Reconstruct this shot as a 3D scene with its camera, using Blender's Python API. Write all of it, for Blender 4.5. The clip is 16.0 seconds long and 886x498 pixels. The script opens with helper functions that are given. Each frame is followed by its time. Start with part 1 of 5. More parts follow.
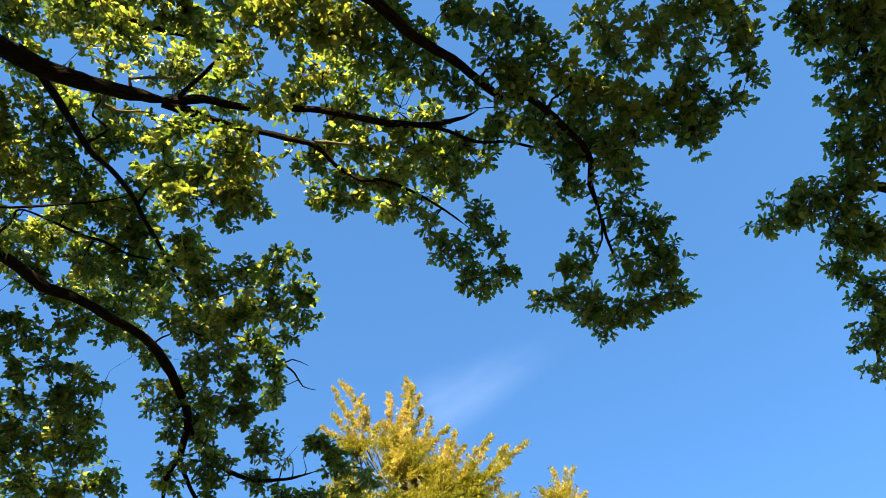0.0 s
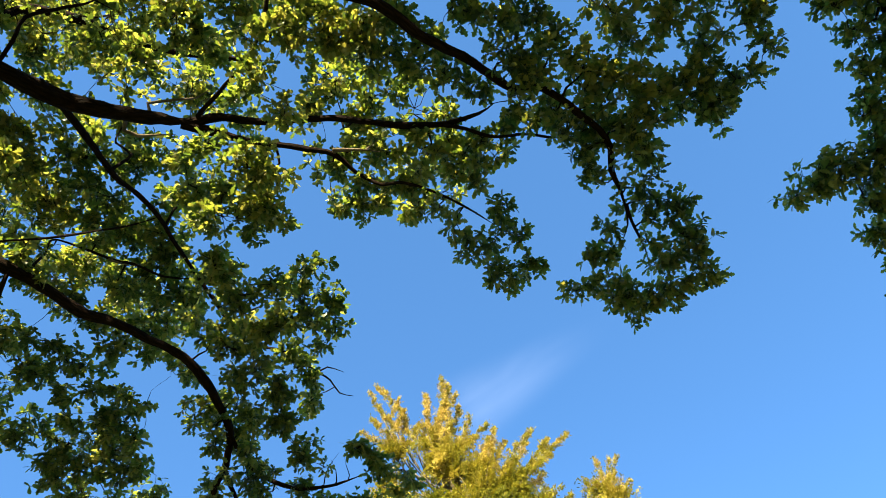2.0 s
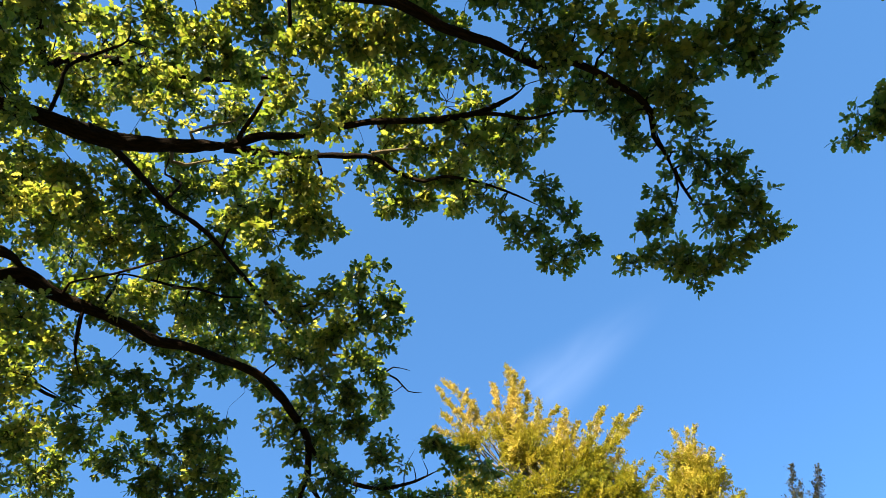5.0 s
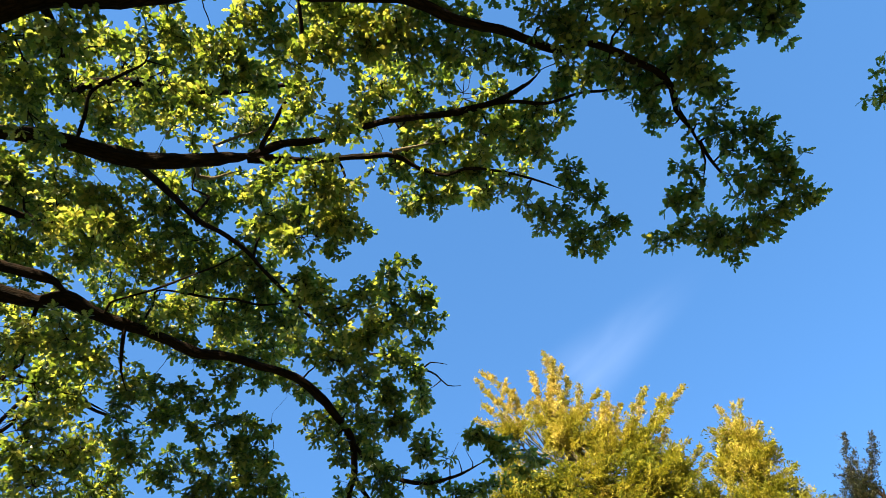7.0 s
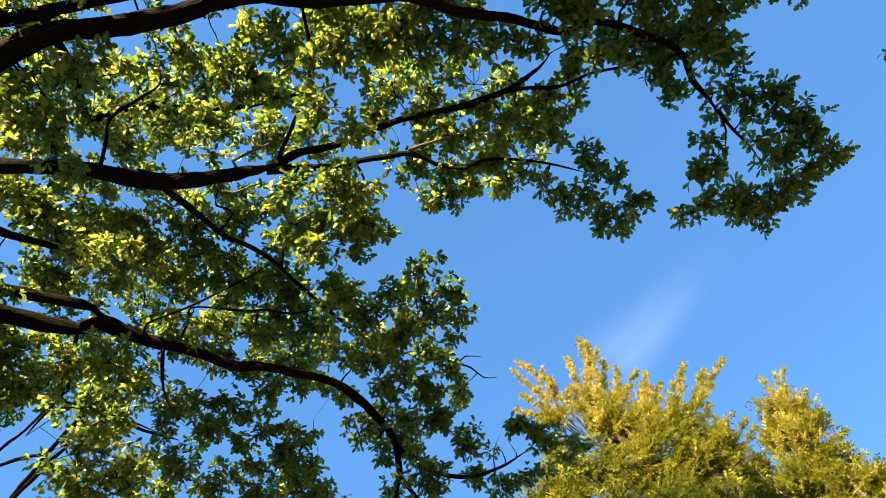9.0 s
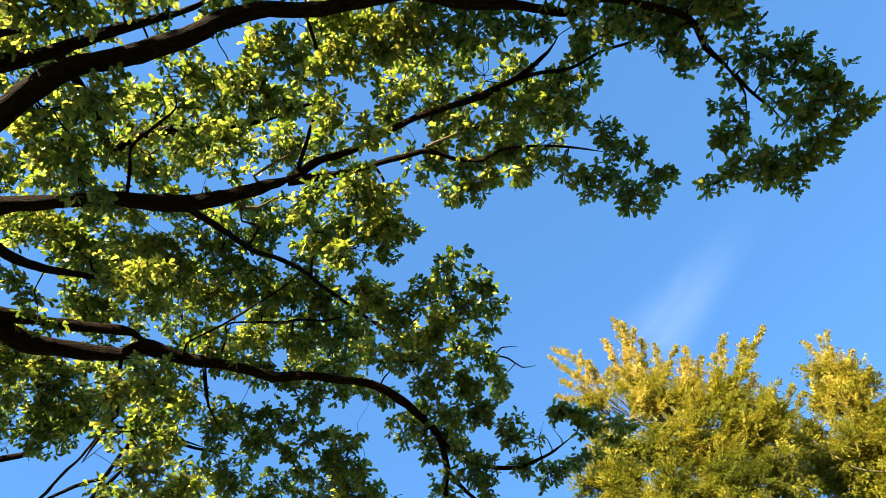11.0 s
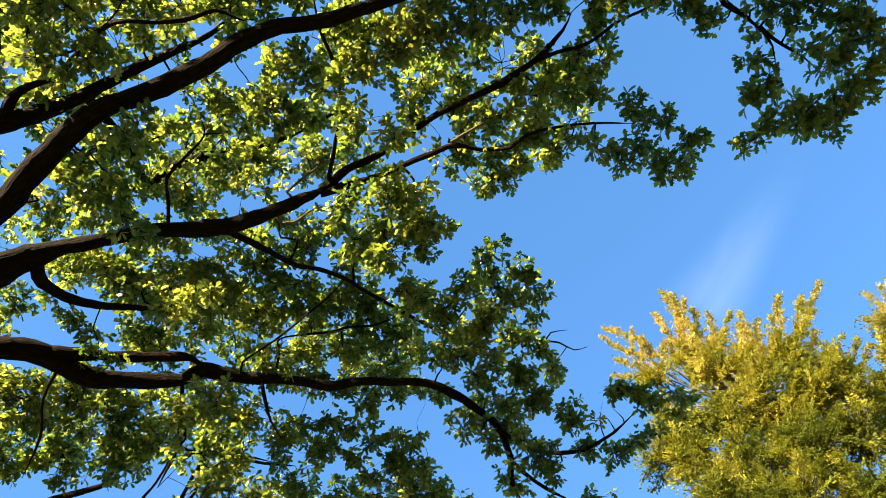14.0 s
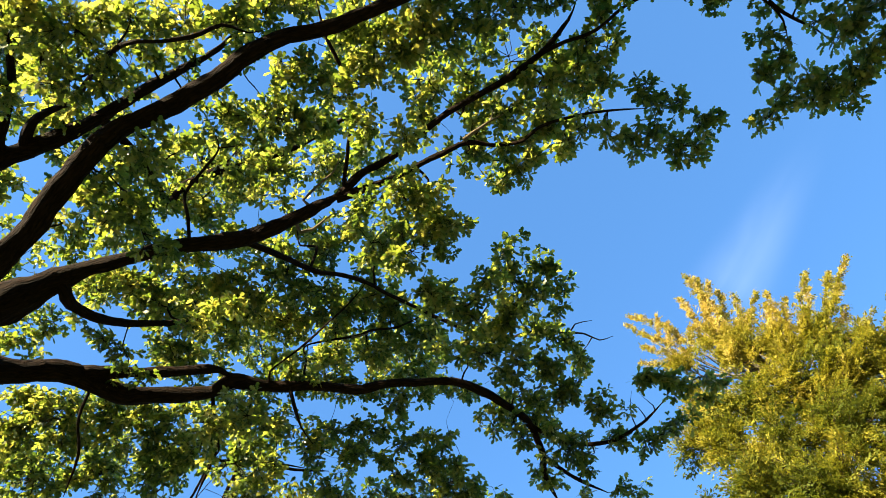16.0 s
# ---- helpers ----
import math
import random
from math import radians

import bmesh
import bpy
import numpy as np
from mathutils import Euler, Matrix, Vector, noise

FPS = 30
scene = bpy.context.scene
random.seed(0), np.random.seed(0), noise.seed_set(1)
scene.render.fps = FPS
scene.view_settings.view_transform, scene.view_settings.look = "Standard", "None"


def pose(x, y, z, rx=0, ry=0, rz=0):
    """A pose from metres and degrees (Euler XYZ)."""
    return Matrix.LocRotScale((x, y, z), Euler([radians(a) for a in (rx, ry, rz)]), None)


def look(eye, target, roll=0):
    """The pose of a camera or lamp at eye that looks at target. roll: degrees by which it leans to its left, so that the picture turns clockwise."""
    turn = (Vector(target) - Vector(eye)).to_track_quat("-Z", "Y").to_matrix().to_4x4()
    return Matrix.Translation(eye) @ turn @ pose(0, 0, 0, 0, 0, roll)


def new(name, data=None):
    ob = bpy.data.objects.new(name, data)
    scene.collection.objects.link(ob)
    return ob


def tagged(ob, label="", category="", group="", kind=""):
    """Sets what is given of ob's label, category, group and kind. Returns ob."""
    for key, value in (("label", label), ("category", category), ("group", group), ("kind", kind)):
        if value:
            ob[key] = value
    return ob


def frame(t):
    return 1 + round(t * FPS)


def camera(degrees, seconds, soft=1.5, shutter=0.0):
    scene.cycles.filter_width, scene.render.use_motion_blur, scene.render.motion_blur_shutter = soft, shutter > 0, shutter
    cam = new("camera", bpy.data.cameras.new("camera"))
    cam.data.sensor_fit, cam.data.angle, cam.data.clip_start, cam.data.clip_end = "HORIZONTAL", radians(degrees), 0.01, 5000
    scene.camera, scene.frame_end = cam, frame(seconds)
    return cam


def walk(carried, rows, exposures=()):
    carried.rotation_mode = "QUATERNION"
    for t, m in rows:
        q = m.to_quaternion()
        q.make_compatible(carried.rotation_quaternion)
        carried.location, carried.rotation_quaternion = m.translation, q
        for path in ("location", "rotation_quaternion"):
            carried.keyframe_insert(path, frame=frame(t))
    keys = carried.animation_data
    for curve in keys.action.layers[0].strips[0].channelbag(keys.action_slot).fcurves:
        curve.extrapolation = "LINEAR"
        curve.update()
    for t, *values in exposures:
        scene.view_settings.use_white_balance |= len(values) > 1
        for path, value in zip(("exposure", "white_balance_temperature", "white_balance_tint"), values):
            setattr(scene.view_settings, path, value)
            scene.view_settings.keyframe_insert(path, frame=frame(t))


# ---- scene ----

# ---- camera: held at eye height, turning where it stands ----
EYE = Vector((0.0, 0.0, 1.6))
cam = camera(69.46, 16.0, soft=0.85)
# seconds, pan to the left, elevation, lean
TURN = [(0.0, -20.21, 62.05, 11.56), (0.5, -19.12, 62.12, 11.66), (1.0, -17.99, 62.24, 11.73), (1.5, -16.79, 62.31, 11.74), (2.0, -15.43, 62.37, 11.72), (2.5, -13.68, 62.48, 11.40), (3.0, -12.12, 62.49, 11.18), (3.5, -10.56, 62.48, 10.95), (4.0, -8.87, 62.48, 10.63), (6.5, -1.28, 62.36, 9.51), (7.0, -0.00, 62.30, 9.51), (7.5, 1.28, 62.27, 9.66), (8.0, 2.55, 62.27, 9.88), (8.5, 3.74, 62.23, 10.04), (9.0, 4.89, 62.19, 10.26), (11.5, 11.38, 62.19, 11.15), (12.0, 12.71, 62.18, 11.00), (12.5, 14.05, 62.21, 10.95), (13.0, 15.27, 62.28, 11.13), (13.5, 16.36, 62.32, 11.36), (14.0, 17.45, 62.36, 11.40), (14.5, 18.50, 62.40, 11.40), (15.0, 19.49, 62.46, 11.47), (15.5, 20.28, 62.50, 11.64), (16.0, 21.07, 62.56, 11.74)]


def aim(pan, up):
    a, e = radians(pan), radians(up)
    return EYE + Vector((-math.sin(a) * math.cos(e), math.cos(a) * math.cos(e), math.sin(e))) * 10.0


walk(cam, [(t, look(EYE, aim(pan, up), -lean)) for t, pan, up, lean in TURN], [(0.0, 2.70), (4.0, 2.70), (9.0, 2.78), (12.5, 2.87), (16.0, 2.87)])

# ---- sky, sun ----
SUN_AZ, SUN_EL = 203.0, 25.0  # degrees clockwise from +y, and above the horizon
world = bpy.data.worlds.new("world")
scene.world = world
world.use_nodes = True
wn = world.node_tree.nodes
sky = wn.new("ShaderNodeTexSky")
sky.sky_type, sky.sun_disc = "NISHITA", False
sky.sun_elevation, sky.sun_rotation = radians(SUN_EL), radians(SUN_AZ)
sky.air_density, sky.dust_density, sky.ozone_density, sky.altitude = 1.0, 0.0, 4.0, 1500
wn["Background"].inputs["Strength"].default_value = 0.066
tint = wn.new("ShaderNodeMix")
tint.data_type, tint.blend_type = "RGBA", "MULTIPLY"
tint.inputs["Factor"].default_value, tint.inputs[7].default_value = 1.0, (0.70, 0.99, 1.12, 1)
world.node_tree.links.new(sky.outputs["Color"], tint.inputs[6])
veil = wn.new("ShaderNodeMix")  # even blue of a clear autumn sky, over the model's steep gradient
veil.data_type = "RGBA"
veil.inputs["Factor"].default_value, veil.inputs[7].default_value = 0.5, (0.31, 0.86, 1.87, 1)
world.node_tree.links.new(tint.outputs[2], veil.inputs[6])
world.node_tree.links.new(veil.outputs[2], wn["Background"].inputs["Color"])
lamp = bpy.data.lights.new("sun", "SUN")
lamp.energy, lamp.angle, lamp.color = 4.8, radians(0.5), (1.0, 0.83, 0.54)
sun = new("sun", lamp)
sa, se = radians(SUN_AZ), radians(SUN_EL)
sun.matrix_world = look(Vector((math.sin(sa) * math.cos(se), math.cos(sa) * math.cos(se), math.sin(se))) * 60, (0, 0, 0))


# ---- materials ----
def material(name):
    m = bpy.data.materials.new(name)
    m.use_nodes = True
    m.node_tree.nodes.clear()
    out = m.node_tree.nodes.new("ShaderNodeOutputMaterial")

    def add(kind, **values):
        n = m.node_tree.nodes.new(kind)
        for k, v in values.items():
            n.inputs[k.replace("_", " ")].default_value = v
        return n

    return m, add, m.node_tree.links.new, out


def ramp(add, link, source, stops):
    r = add("ShaderNodeValToRGB")
    el = r.color_ramp.elements
    while len(el) < len(stops):
        el.new(0.5)
    for e, (p, c) in zip(el, stops):
        e.position, e.color = p, (*c, 1)
    link(source, r.inputs["Fac"])
    return r.outputs["Color"]


def leaf_material(name, tops, glow, patch=1.3, through_part=0.56, rough=0.36, each=0.55, turned=None, gloss=0.35):
    """Thin leaf: gloss and diffuse on the face, the rest of the light passes through."""
    m, add, link, out = material(name)
    geo, co = add("ShaderNodeNewGeometry"), add("ShaderNodeTexCoord")
    spots = add("ShaderNodeTexNoise", Scale=patch, Detail=3.0)
    link(co.outputs["Object"], spots.inputs["Vector"])
    veins = add("ShaderNodeTexNoise", Scale=60.0, Detail=2.0)
    link(co.outputs["Object"], veins.inputs["Vector"])
    mix = add("ShaderNodeMath")
    mix.operation = "MULTIPLY_ADD"
    who, one = add("ShaderNodeObjectInfo"), add("ShaderNodeMath")
    one.operation = "ADD"
    link(geo.outputs["Random Per Island"], one.inputs[0])
    link(who.outputs["Random"], one.inputs[1])
    part_of = add("ShaderNodeMath")
    part_of.operation = "FRACT"
    link(one.outputs[0], part_of.inputs[0])
    link(part_of.outputs[0], mix.inputs[0])
    mix.inputs[1].default_value = each
    link(spots.outputs["Fac"], mix.inputs[2])
    sub = add("ShaderNodeMath")
    sub.operation = "SUBTRACT"
    link(mix.outputs[0], sub.inputs[0])
    sub.inputs[1].default_value = each * 0.5
    age = sub.outputs[0]
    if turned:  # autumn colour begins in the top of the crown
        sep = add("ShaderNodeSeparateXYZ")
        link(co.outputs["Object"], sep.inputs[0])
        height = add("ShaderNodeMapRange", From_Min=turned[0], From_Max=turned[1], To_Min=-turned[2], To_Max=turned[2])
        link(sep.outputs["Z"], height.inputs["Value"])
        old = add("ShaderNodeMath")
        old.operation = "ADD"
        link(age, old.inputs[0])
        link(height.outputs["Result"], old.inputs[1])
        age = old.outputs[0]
    top = ramp(add, link, age, tops)
    lit = ramp(add, link, age, glow)
    hsv = add("ShaderNodeHueSaturation", Saturation=1.0)
    link(top, hsv.inputs["Color"])
    val = add("ShaderNodeMapRange", From_Min=0.3, From_Max=0.7, To_Min=0.75, To_Max=1.25)
    link(veins.outputs["Fac"], val.inputs["Value"])
    link(val.outputs["Result"], hsv.inputs["Value"])
    face = add("ShaderNodeBsdfPrincipled", Roughness=rough)
    face.inputs["Specular IOR Level"].default_value = gloss
    link(hsv.outputs["Color"], face.inputs["Base Color"])
    bump = add("ShaderNodeBump", Strength=0.25, Distance=0.004)
    link(veins.outputs["Fac"], bump.inputs["Height"])
    link(bump.outputs["Normal"], face.inputs["Normal"])
    back = add("ShaderNodeBsdfTranslucent")
    link(lit, back.inputs["Color"])
    both = add("ShaderNodeMixShader", Fac=through_part)
    link(face.outputs[0], both.inputs[1])
    link(back.outputs[0], both.inputs[2])
    link(both.outputs[0], out.inputs["Surface"])
    return m


def bark_material(name, dark, light, scale=9.0, rough=0.9, depth=0.03):
    """Furrowed bark: the grain follows the stem by the mesh's own stem coordinates."""
    m, add, link, out = material(name)
    co = add("ShaderNodeAttribute")
    co.attribute_name = "stem"
    ridge = add("ShaderNodeTexNoise", Scale=scale * 5, Detail=6.0, Roughness=0.65, Distortion=0.4)
    link(co.outputs["Vector"], ridge.inputs["Vector"])
    plates = add("ShaderNodeTexVoronoi", Scale=scale * 4)
    plates.feature = "DISTANCE_TO_EDGE"
    link(co.outputs["Vector"], plates.inputs["Vector"])
    patch = add("ShaderNodeTexNoise", Scale=scale * 0.5, Detail=4.0)
    link(co.outputs["Vector"], patch.inputs["Vector"])
    high = add("ShaderNodeMath")
    high.operation = "MULTIPLY_ADD"
    link(plates.outputs["Distance"], high.inputs[0])
    high.inputs[1].default_value = 0.7
    link(ridge.outputs["Fac"], high.inputs[2])
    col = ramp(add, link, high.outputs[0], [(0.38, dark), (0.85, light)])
    moss = ramp(add, link, patch.outputs["Fac"], [(0.5, (1, 1, 1)), (0.7, (0.8, 0.95, 0.6))])
    mul = add("ShaderNodeMix")
    mul.data_type, mul.blend_type = "RGBA", "MULTIPLY"
    mul.inputs["Factor"].default_value = 0.8
    link(col, mul.inputs[6])
    link(moss, mul.inputs[7])
    bsdf = add("ShaderNodeBsdfPrincipled", Roughness=rough)
    bsdf.inputs["Specular IOR Level"].default_value = 0.06
    link(mul.outputs[2], bsdf.inputs["Base Color"])
    bump = add("ShaderNodeBump", Strength=1.0, Distance=depth)
    link(high.outputs[0], bump.inputs["Height"])
    link(bump.outputs["Normal"], bsdf.inputs["Normal"])
    link(bsdf.outputs[0], out.inputs["Surface"])
    return m


OAK_LEAF = leaf_material("oak leaf", [(0.2, (0.016, 0.034, 0.017)), (0.5, (0.072, 0.106, 0.038)), (0.85, (0.18, 0.178, 0.060))],
                         [(0.2, (0.085, 0.140, 0.014)), (0.5, (0.245, 0.325, 0.029)), (0.85, (0.45, 0.43, 0.066))], each=0.8, gloss=0.5, rough=0.33)
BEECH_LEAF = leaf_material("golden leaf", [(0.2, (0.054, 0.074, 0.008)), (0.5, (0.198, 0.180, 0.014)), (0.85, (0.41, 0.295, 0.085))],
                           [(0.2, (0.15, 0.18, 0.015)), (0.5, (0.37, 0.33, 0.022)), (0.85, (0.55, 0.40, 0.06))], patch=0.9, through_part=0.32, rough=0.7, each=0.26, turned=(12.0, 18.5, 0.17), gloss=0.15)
NEEDLE = leaf_material("dark leaf", [(0.2, (0.012, 0.018, 0.008)), (0.8, (0.036, 0.036, 0.016))],
                       [(0.2, (0.03, 0.04, 0.01)), (0.8, (0.07, 0.06, 0.02))], patch=0.5, through_part=0.3)
# near-black for oak limbs in shade; sunlit ones take the pale copy below
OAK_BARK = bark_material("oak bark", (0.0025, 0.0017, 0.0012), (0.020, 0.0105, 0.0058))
TWIG_BARK = bark_material("twig bark", (0.02, 0.014, 0.008), (0.07, 0.05, 0.03), 6.0)
# beech bark; on oak limbs it paints sunlight into the colour
PALE_OR_SUNLIT_BARK = bark_material("pale or sunlit bark", (0.06, 0.05, 0.03), (0.2, 0.16, 0.11), 6.0)


# ---- mesh helpers ----
def mesh_object(name, verts, faces, mat, parent=None, smooth=True):
    me = bpy.data.meshes.new(name)
    me.from_pydata(verts, [], faces)
    me.materials.append(mat)
    if smooth:
        me.polygons.foreach_set("use_smooth", np.ones(len(faces), bool))
    me.update()
    ob = new(name, me)
    ob.parent = parent
    return ob


class Tubes:
    """Tapered round stems, gathered into one mesh."""

    def __init__(self):
        self.v, self.f, self.c = [], [], []

    def add(self, pts, sides=6, knots=0.0):
        pts = [(Vector(p[:3]), p[3]) for p in pts]
        start, n = len(self.v), len(pts)
        side, run, before = None, 0.37 * start, pts[0][0]
        for i, (p, r) in enumerate(pts):
            run += (p - before).length
            before = p
            d = (pts[min(i + 1, n - 1)][0] - pts[max(i - 1, 0)][0]).normalized()
            side = d.orthogonal() if side is None else side - d * side.dot(d)
            side.normalize()
            other = d.cross(side)
            for k in range(sides):
                a = 2 * math.pi * k / sides
                rr = r * (1 + knots * (noise.noise(p * 7 + Vector((k * 3.1, 0, 0))) + 0.4 * noise.noise(p * 23 + Vector((0, k * 5.3, 0)))))
                self.v.append(p + (side * math.cos(a) + other * math.sin(a)) * rr)
                self.c.append((r * math.cos(a), r * math.sin(a), run * 0.22))
        for i in range(n - 1):
            for k in range(sides):
                a, b = start + i * sides + k, start + i * sides + (k + 1) % sides
                self.f.append((a, b, b + sides, a + sides))
        self.v.append(pts[-1][0] + d * pts[-1][1])
        self.c.append((0, 0, run * 0.22))
        for k in range(sides):
            a = start + (n - 1) * sides
            self.f.append((a + k, a + (k + 1) % sides, len(self.v) - 1))

    def build(self, name, mat, parent):
        ob = mesh_object(name, self.v, self.f, mat, parent)
        grain = ob.data.attributes.new("stem", "FLOAT_VECTOR", "POINT")
        grain.data.foreach_set("vector", np.array(self.c, np.float32).ravel())
        return ob


def spline(pts, step):
    """A smooth curve through (x, y, z, r) points, in pieces about step long."""
    p = [np.array(q, float) for q in pts]
    p = [2 * p[0] - p[1]] + p + [2 * p[-1] - p[-2]]
    out = []
    for i in range(1, len(p) - 2):
        n = max(1, int(np.linalg.norm(p[i + 1][:3] - p[i][:3]) / step))
        for k in range(n):
            t = k / n
            a, b, c, d = p[i - 1], p[i], p[i + 1], p[i + 2]
            q = 0.5 * (2 * b + (c - a) * t + (2 * a - 5 * b + 4 * c - d) * t * t + (3 * b - 3 * c + d - a) * t ** 3)
            q[3] = b[3] + (c[3] - b[3]) * t
            out.append(q)
    out.append(p[-2])
    return out


def leaf_shape(stations, curl=0.12, fold=0.18):
    """Vertices (along, across, up) and faces of a leaf of length 1, folded along its midrib."""
    v, f = [], []
    if not fold:
        for u, w in stations:
            v += [(u, w, -curl * u * u), (u, -w, -curl * u * u)]
        return np.array(v), np.array([(i + 1, i + 3, i + 2, i) for i in range(0, len(v) - 2, 2)])
    for u, w in stations:
        drop = -curl * u * u
        v += [(u, 0, drop), (u + 0.05 * w, w, drop + fold * w), (u + 0.05 * w, -w, drop + fold * w)]
    for i in range(len(stations) - 1):
        a, b = 3 * i, 3 * i + 3
        f += [(a, b, b + 1, a + 1), (a + 2, b + 2, b, a)]
    return np.array(v), np.array(f)


LOBES = [(0, 0.012), (0.20, 0.14), (0.29, 0.06), (0.45, 0.25), (0.54, 0.11), (0.69, 0.30), (0.78, 0.14), (0.90, 0.18), (1.0, 0.03)]
OAK_FINE = leaf_shape(LOBES)
OAK_PLAIN = leaf_shape(LOBES, 0.2, 0.0)
OAK_HIGH = leaf_shape([(0, 0.02), (0.22, 0.15), (0.32, 0.09), (0.52, 0.27), (0.62, 0.15), (0.80, 0.25), (1.0, 0.04)], 0.2, 0.0)
NARROW = (np.array([(0, 0, 0), (0.5, 0.24, 0.05), (1.0, 0, -0.1), (0.5, -0.24, 0.05)]), np.array([(0, 1, 2, 3)]))
DIAMOND = (np.array([(0, 0, 0), (0.5, 0.32, 0.06), (1.0, 0, -0.1), (0.5, -0.32, 0.06)]), np.array([(0, 1, 2, 3)]))


def leaf_arrays(shape, pos, along, up, size):
    """All leaves of one kind as one vertex array and one face array."""
    v, f = shape
    along = along / np.linalg.norm(along, axis=1, keepdims=True)
    across = np.cross(up, along)
    across /= np.linalg.norm(across, axis=1, keepdims=True) + 1e-9
    up = np.cross(along, across)
    m = np.stack([along, across, up], axis=1)
    verts = pos[:, None, :] + np.einsum("vk,nkj->nvj", v, m) * size[:, None, None]
    faces = f[None] + (np.arange(len(pos)) * len(v))[:, None, None]
    return verts.reshape(-1, 3), faces.reshape(-1, 4)


def leaf_mesh(name, shape, pos, along, up, size, mat):
    verts, faces = leaf_arrays(shape, pos, along, up, size)
    me = bpy.data.meshes.new(name)
    me.vertices.add(len(verts))
    me.vertices.foreach_set("co", verts.astype(np.float32).ravel())
    me.loops.add(faces.size)
    me.loops.foreach_set("vertex_index", faces.astype(np.int32).ravel())
    me.polygons.add(len(faces))
    me.polygons.foreach_set("loop_start", np.arange(0, faces.size, 4, dtype=np.int32))
    me.update(calc_edges=True)
    me.materials.append(mat)
    return me


def thing(name, label, category, at=(0, 0, 0)):
    ob = tagged(new(name), label, category)
    ob.location = at
    return ob


# ---- ground ----
def ground_height(x, y):
    return 0.25 * noise.noise(Vector((x * 0.05, y * 0.05, 0))) * min(1.0, (x * x + y * y) / 400)


def build_ground():
    v, f = [], []
    rings = [0.0, 2, 4, 7, 11, 16, 24, 36, 60, 110, 220, 500, 1200, 3000]
    n = 48
    for r in rings:
        for k in range(n):
            a = 2 * math.pi * k / n
            x, y = r * math.cos(a), r * math.sin(a)
            v.append((x, y, ground_height(x, y)))
    for i in range(len(rings) - 1):
        for k in range(n):
            a, b = i * n + k, i * n + (k + 1) % n
            f.append((a, a + n, b + n, b))
    m, add, link, out = material("meadow grass")
    co = add("ShaderNodeTexCoord")
    blades = add("ShaderNodeTexNoise", Scale=22.0, Detail=5.0)
    link(co.outputs["Object"], blades.inputs["Vector"])
    col = ramp(add, link, blades.outputs["Fac"], [(0.3, (0.02, 0.03, 0.01)), (0.55, (0.04, 0.055, 0.015)), (0.75, (0.09, 0.07, 0.03))])
    bsdf = add("ShaderNodeBsdfPrincipled", Roughness=0.9)
    link(col, bsdf.inputs["Base Color"])
    link(bsdf.outputs[0], out.inputs["Surface"])
    ob = mesh_object("ground", v, f, m)
    tagged(ob, "short green meadow grass with fallen brown leaves", "ground", kind="structure")


build_ground()


def shade_ring():
    """Unseen edge of dark wood all round, low, added to block horizon light."""
    v, f, n = [], [], 160
    for k in range(n):
        a = 2 * math.pi * k / n
        r = 42 + 4 * noise.noise(Vector((math.cos(a) * 3, math.sin(a) * 3, 0)))
        h = 13 + 4 * noise.noise(Vector((math.cos(a) * 9, math.sin(a) * 9, 5)))
        for j, (dr, z) in enumerate(((0, -0.5), (-1.5, h * 0.35), (0, h * 0.7), (2.5, h), (7, h * 0.8), (8, -0.5))):
            w = 1.4 * noise.noise(Vector((a * 20, j * 3.0, 0)))
            v.append(((r + dr + w) * math.cos(a), (r + dr + w) * math.sin(a), z))
    for k in range(n):
        for j in range(5):
            a, b = k * 6 + j, ((k + 1) % n) * 6 + j
            f.append((a, b, b + 1, a + 1))
    m, add, link, out = material("added far wood")
    co = add("ShaderNodeTexCoord")
    clumps = add("ShaderNodeTexNoise", Scale=0.9, Detail=8.0, Roughness=0.7)
    link(co.outputs["Object"], clumps.inputs["Vector"])
    col = ramp(add, link, clumps.outputs["Fac"], [(0.35, (0.012, 0.02, 0.007)), (0.6, (0.04, 0.055, 0.015)), (0.8, (0.10, 0.09, 0.02))])
    bsdf = add("ShaderNodeBsdfPrincipled", Roughness=0.9)
    link(col, bsdf.inputs["Base Color"])
    bump = add("ShaderNodeBump", Strength=1.0, Distance=0.6)
    link(clumps.outputs["Fac"], bump.inputs["Height"])
    link(bump.outputs["Normal"], bsdf.inputs["Normal"])
    link(bsdf.outputs[0], out.inputs["Surface"])
    tagged(mesh_object("backdrop_wood", v, f, m), "unseen dark green wood edge, added to block horizon light", "woodland", kind="structure")


shade_ring()


# ---- the oaks ----
FULL = 9.2  # tufts of leaves for a spray's size


class Oak:
    def __init__(self, ob, seed, leaf=0.081):
        self.ob, self.limbs, self.sprays, self.leaf = ob, [], [], leaf
        self.rng = np.random.default_rng(seed)


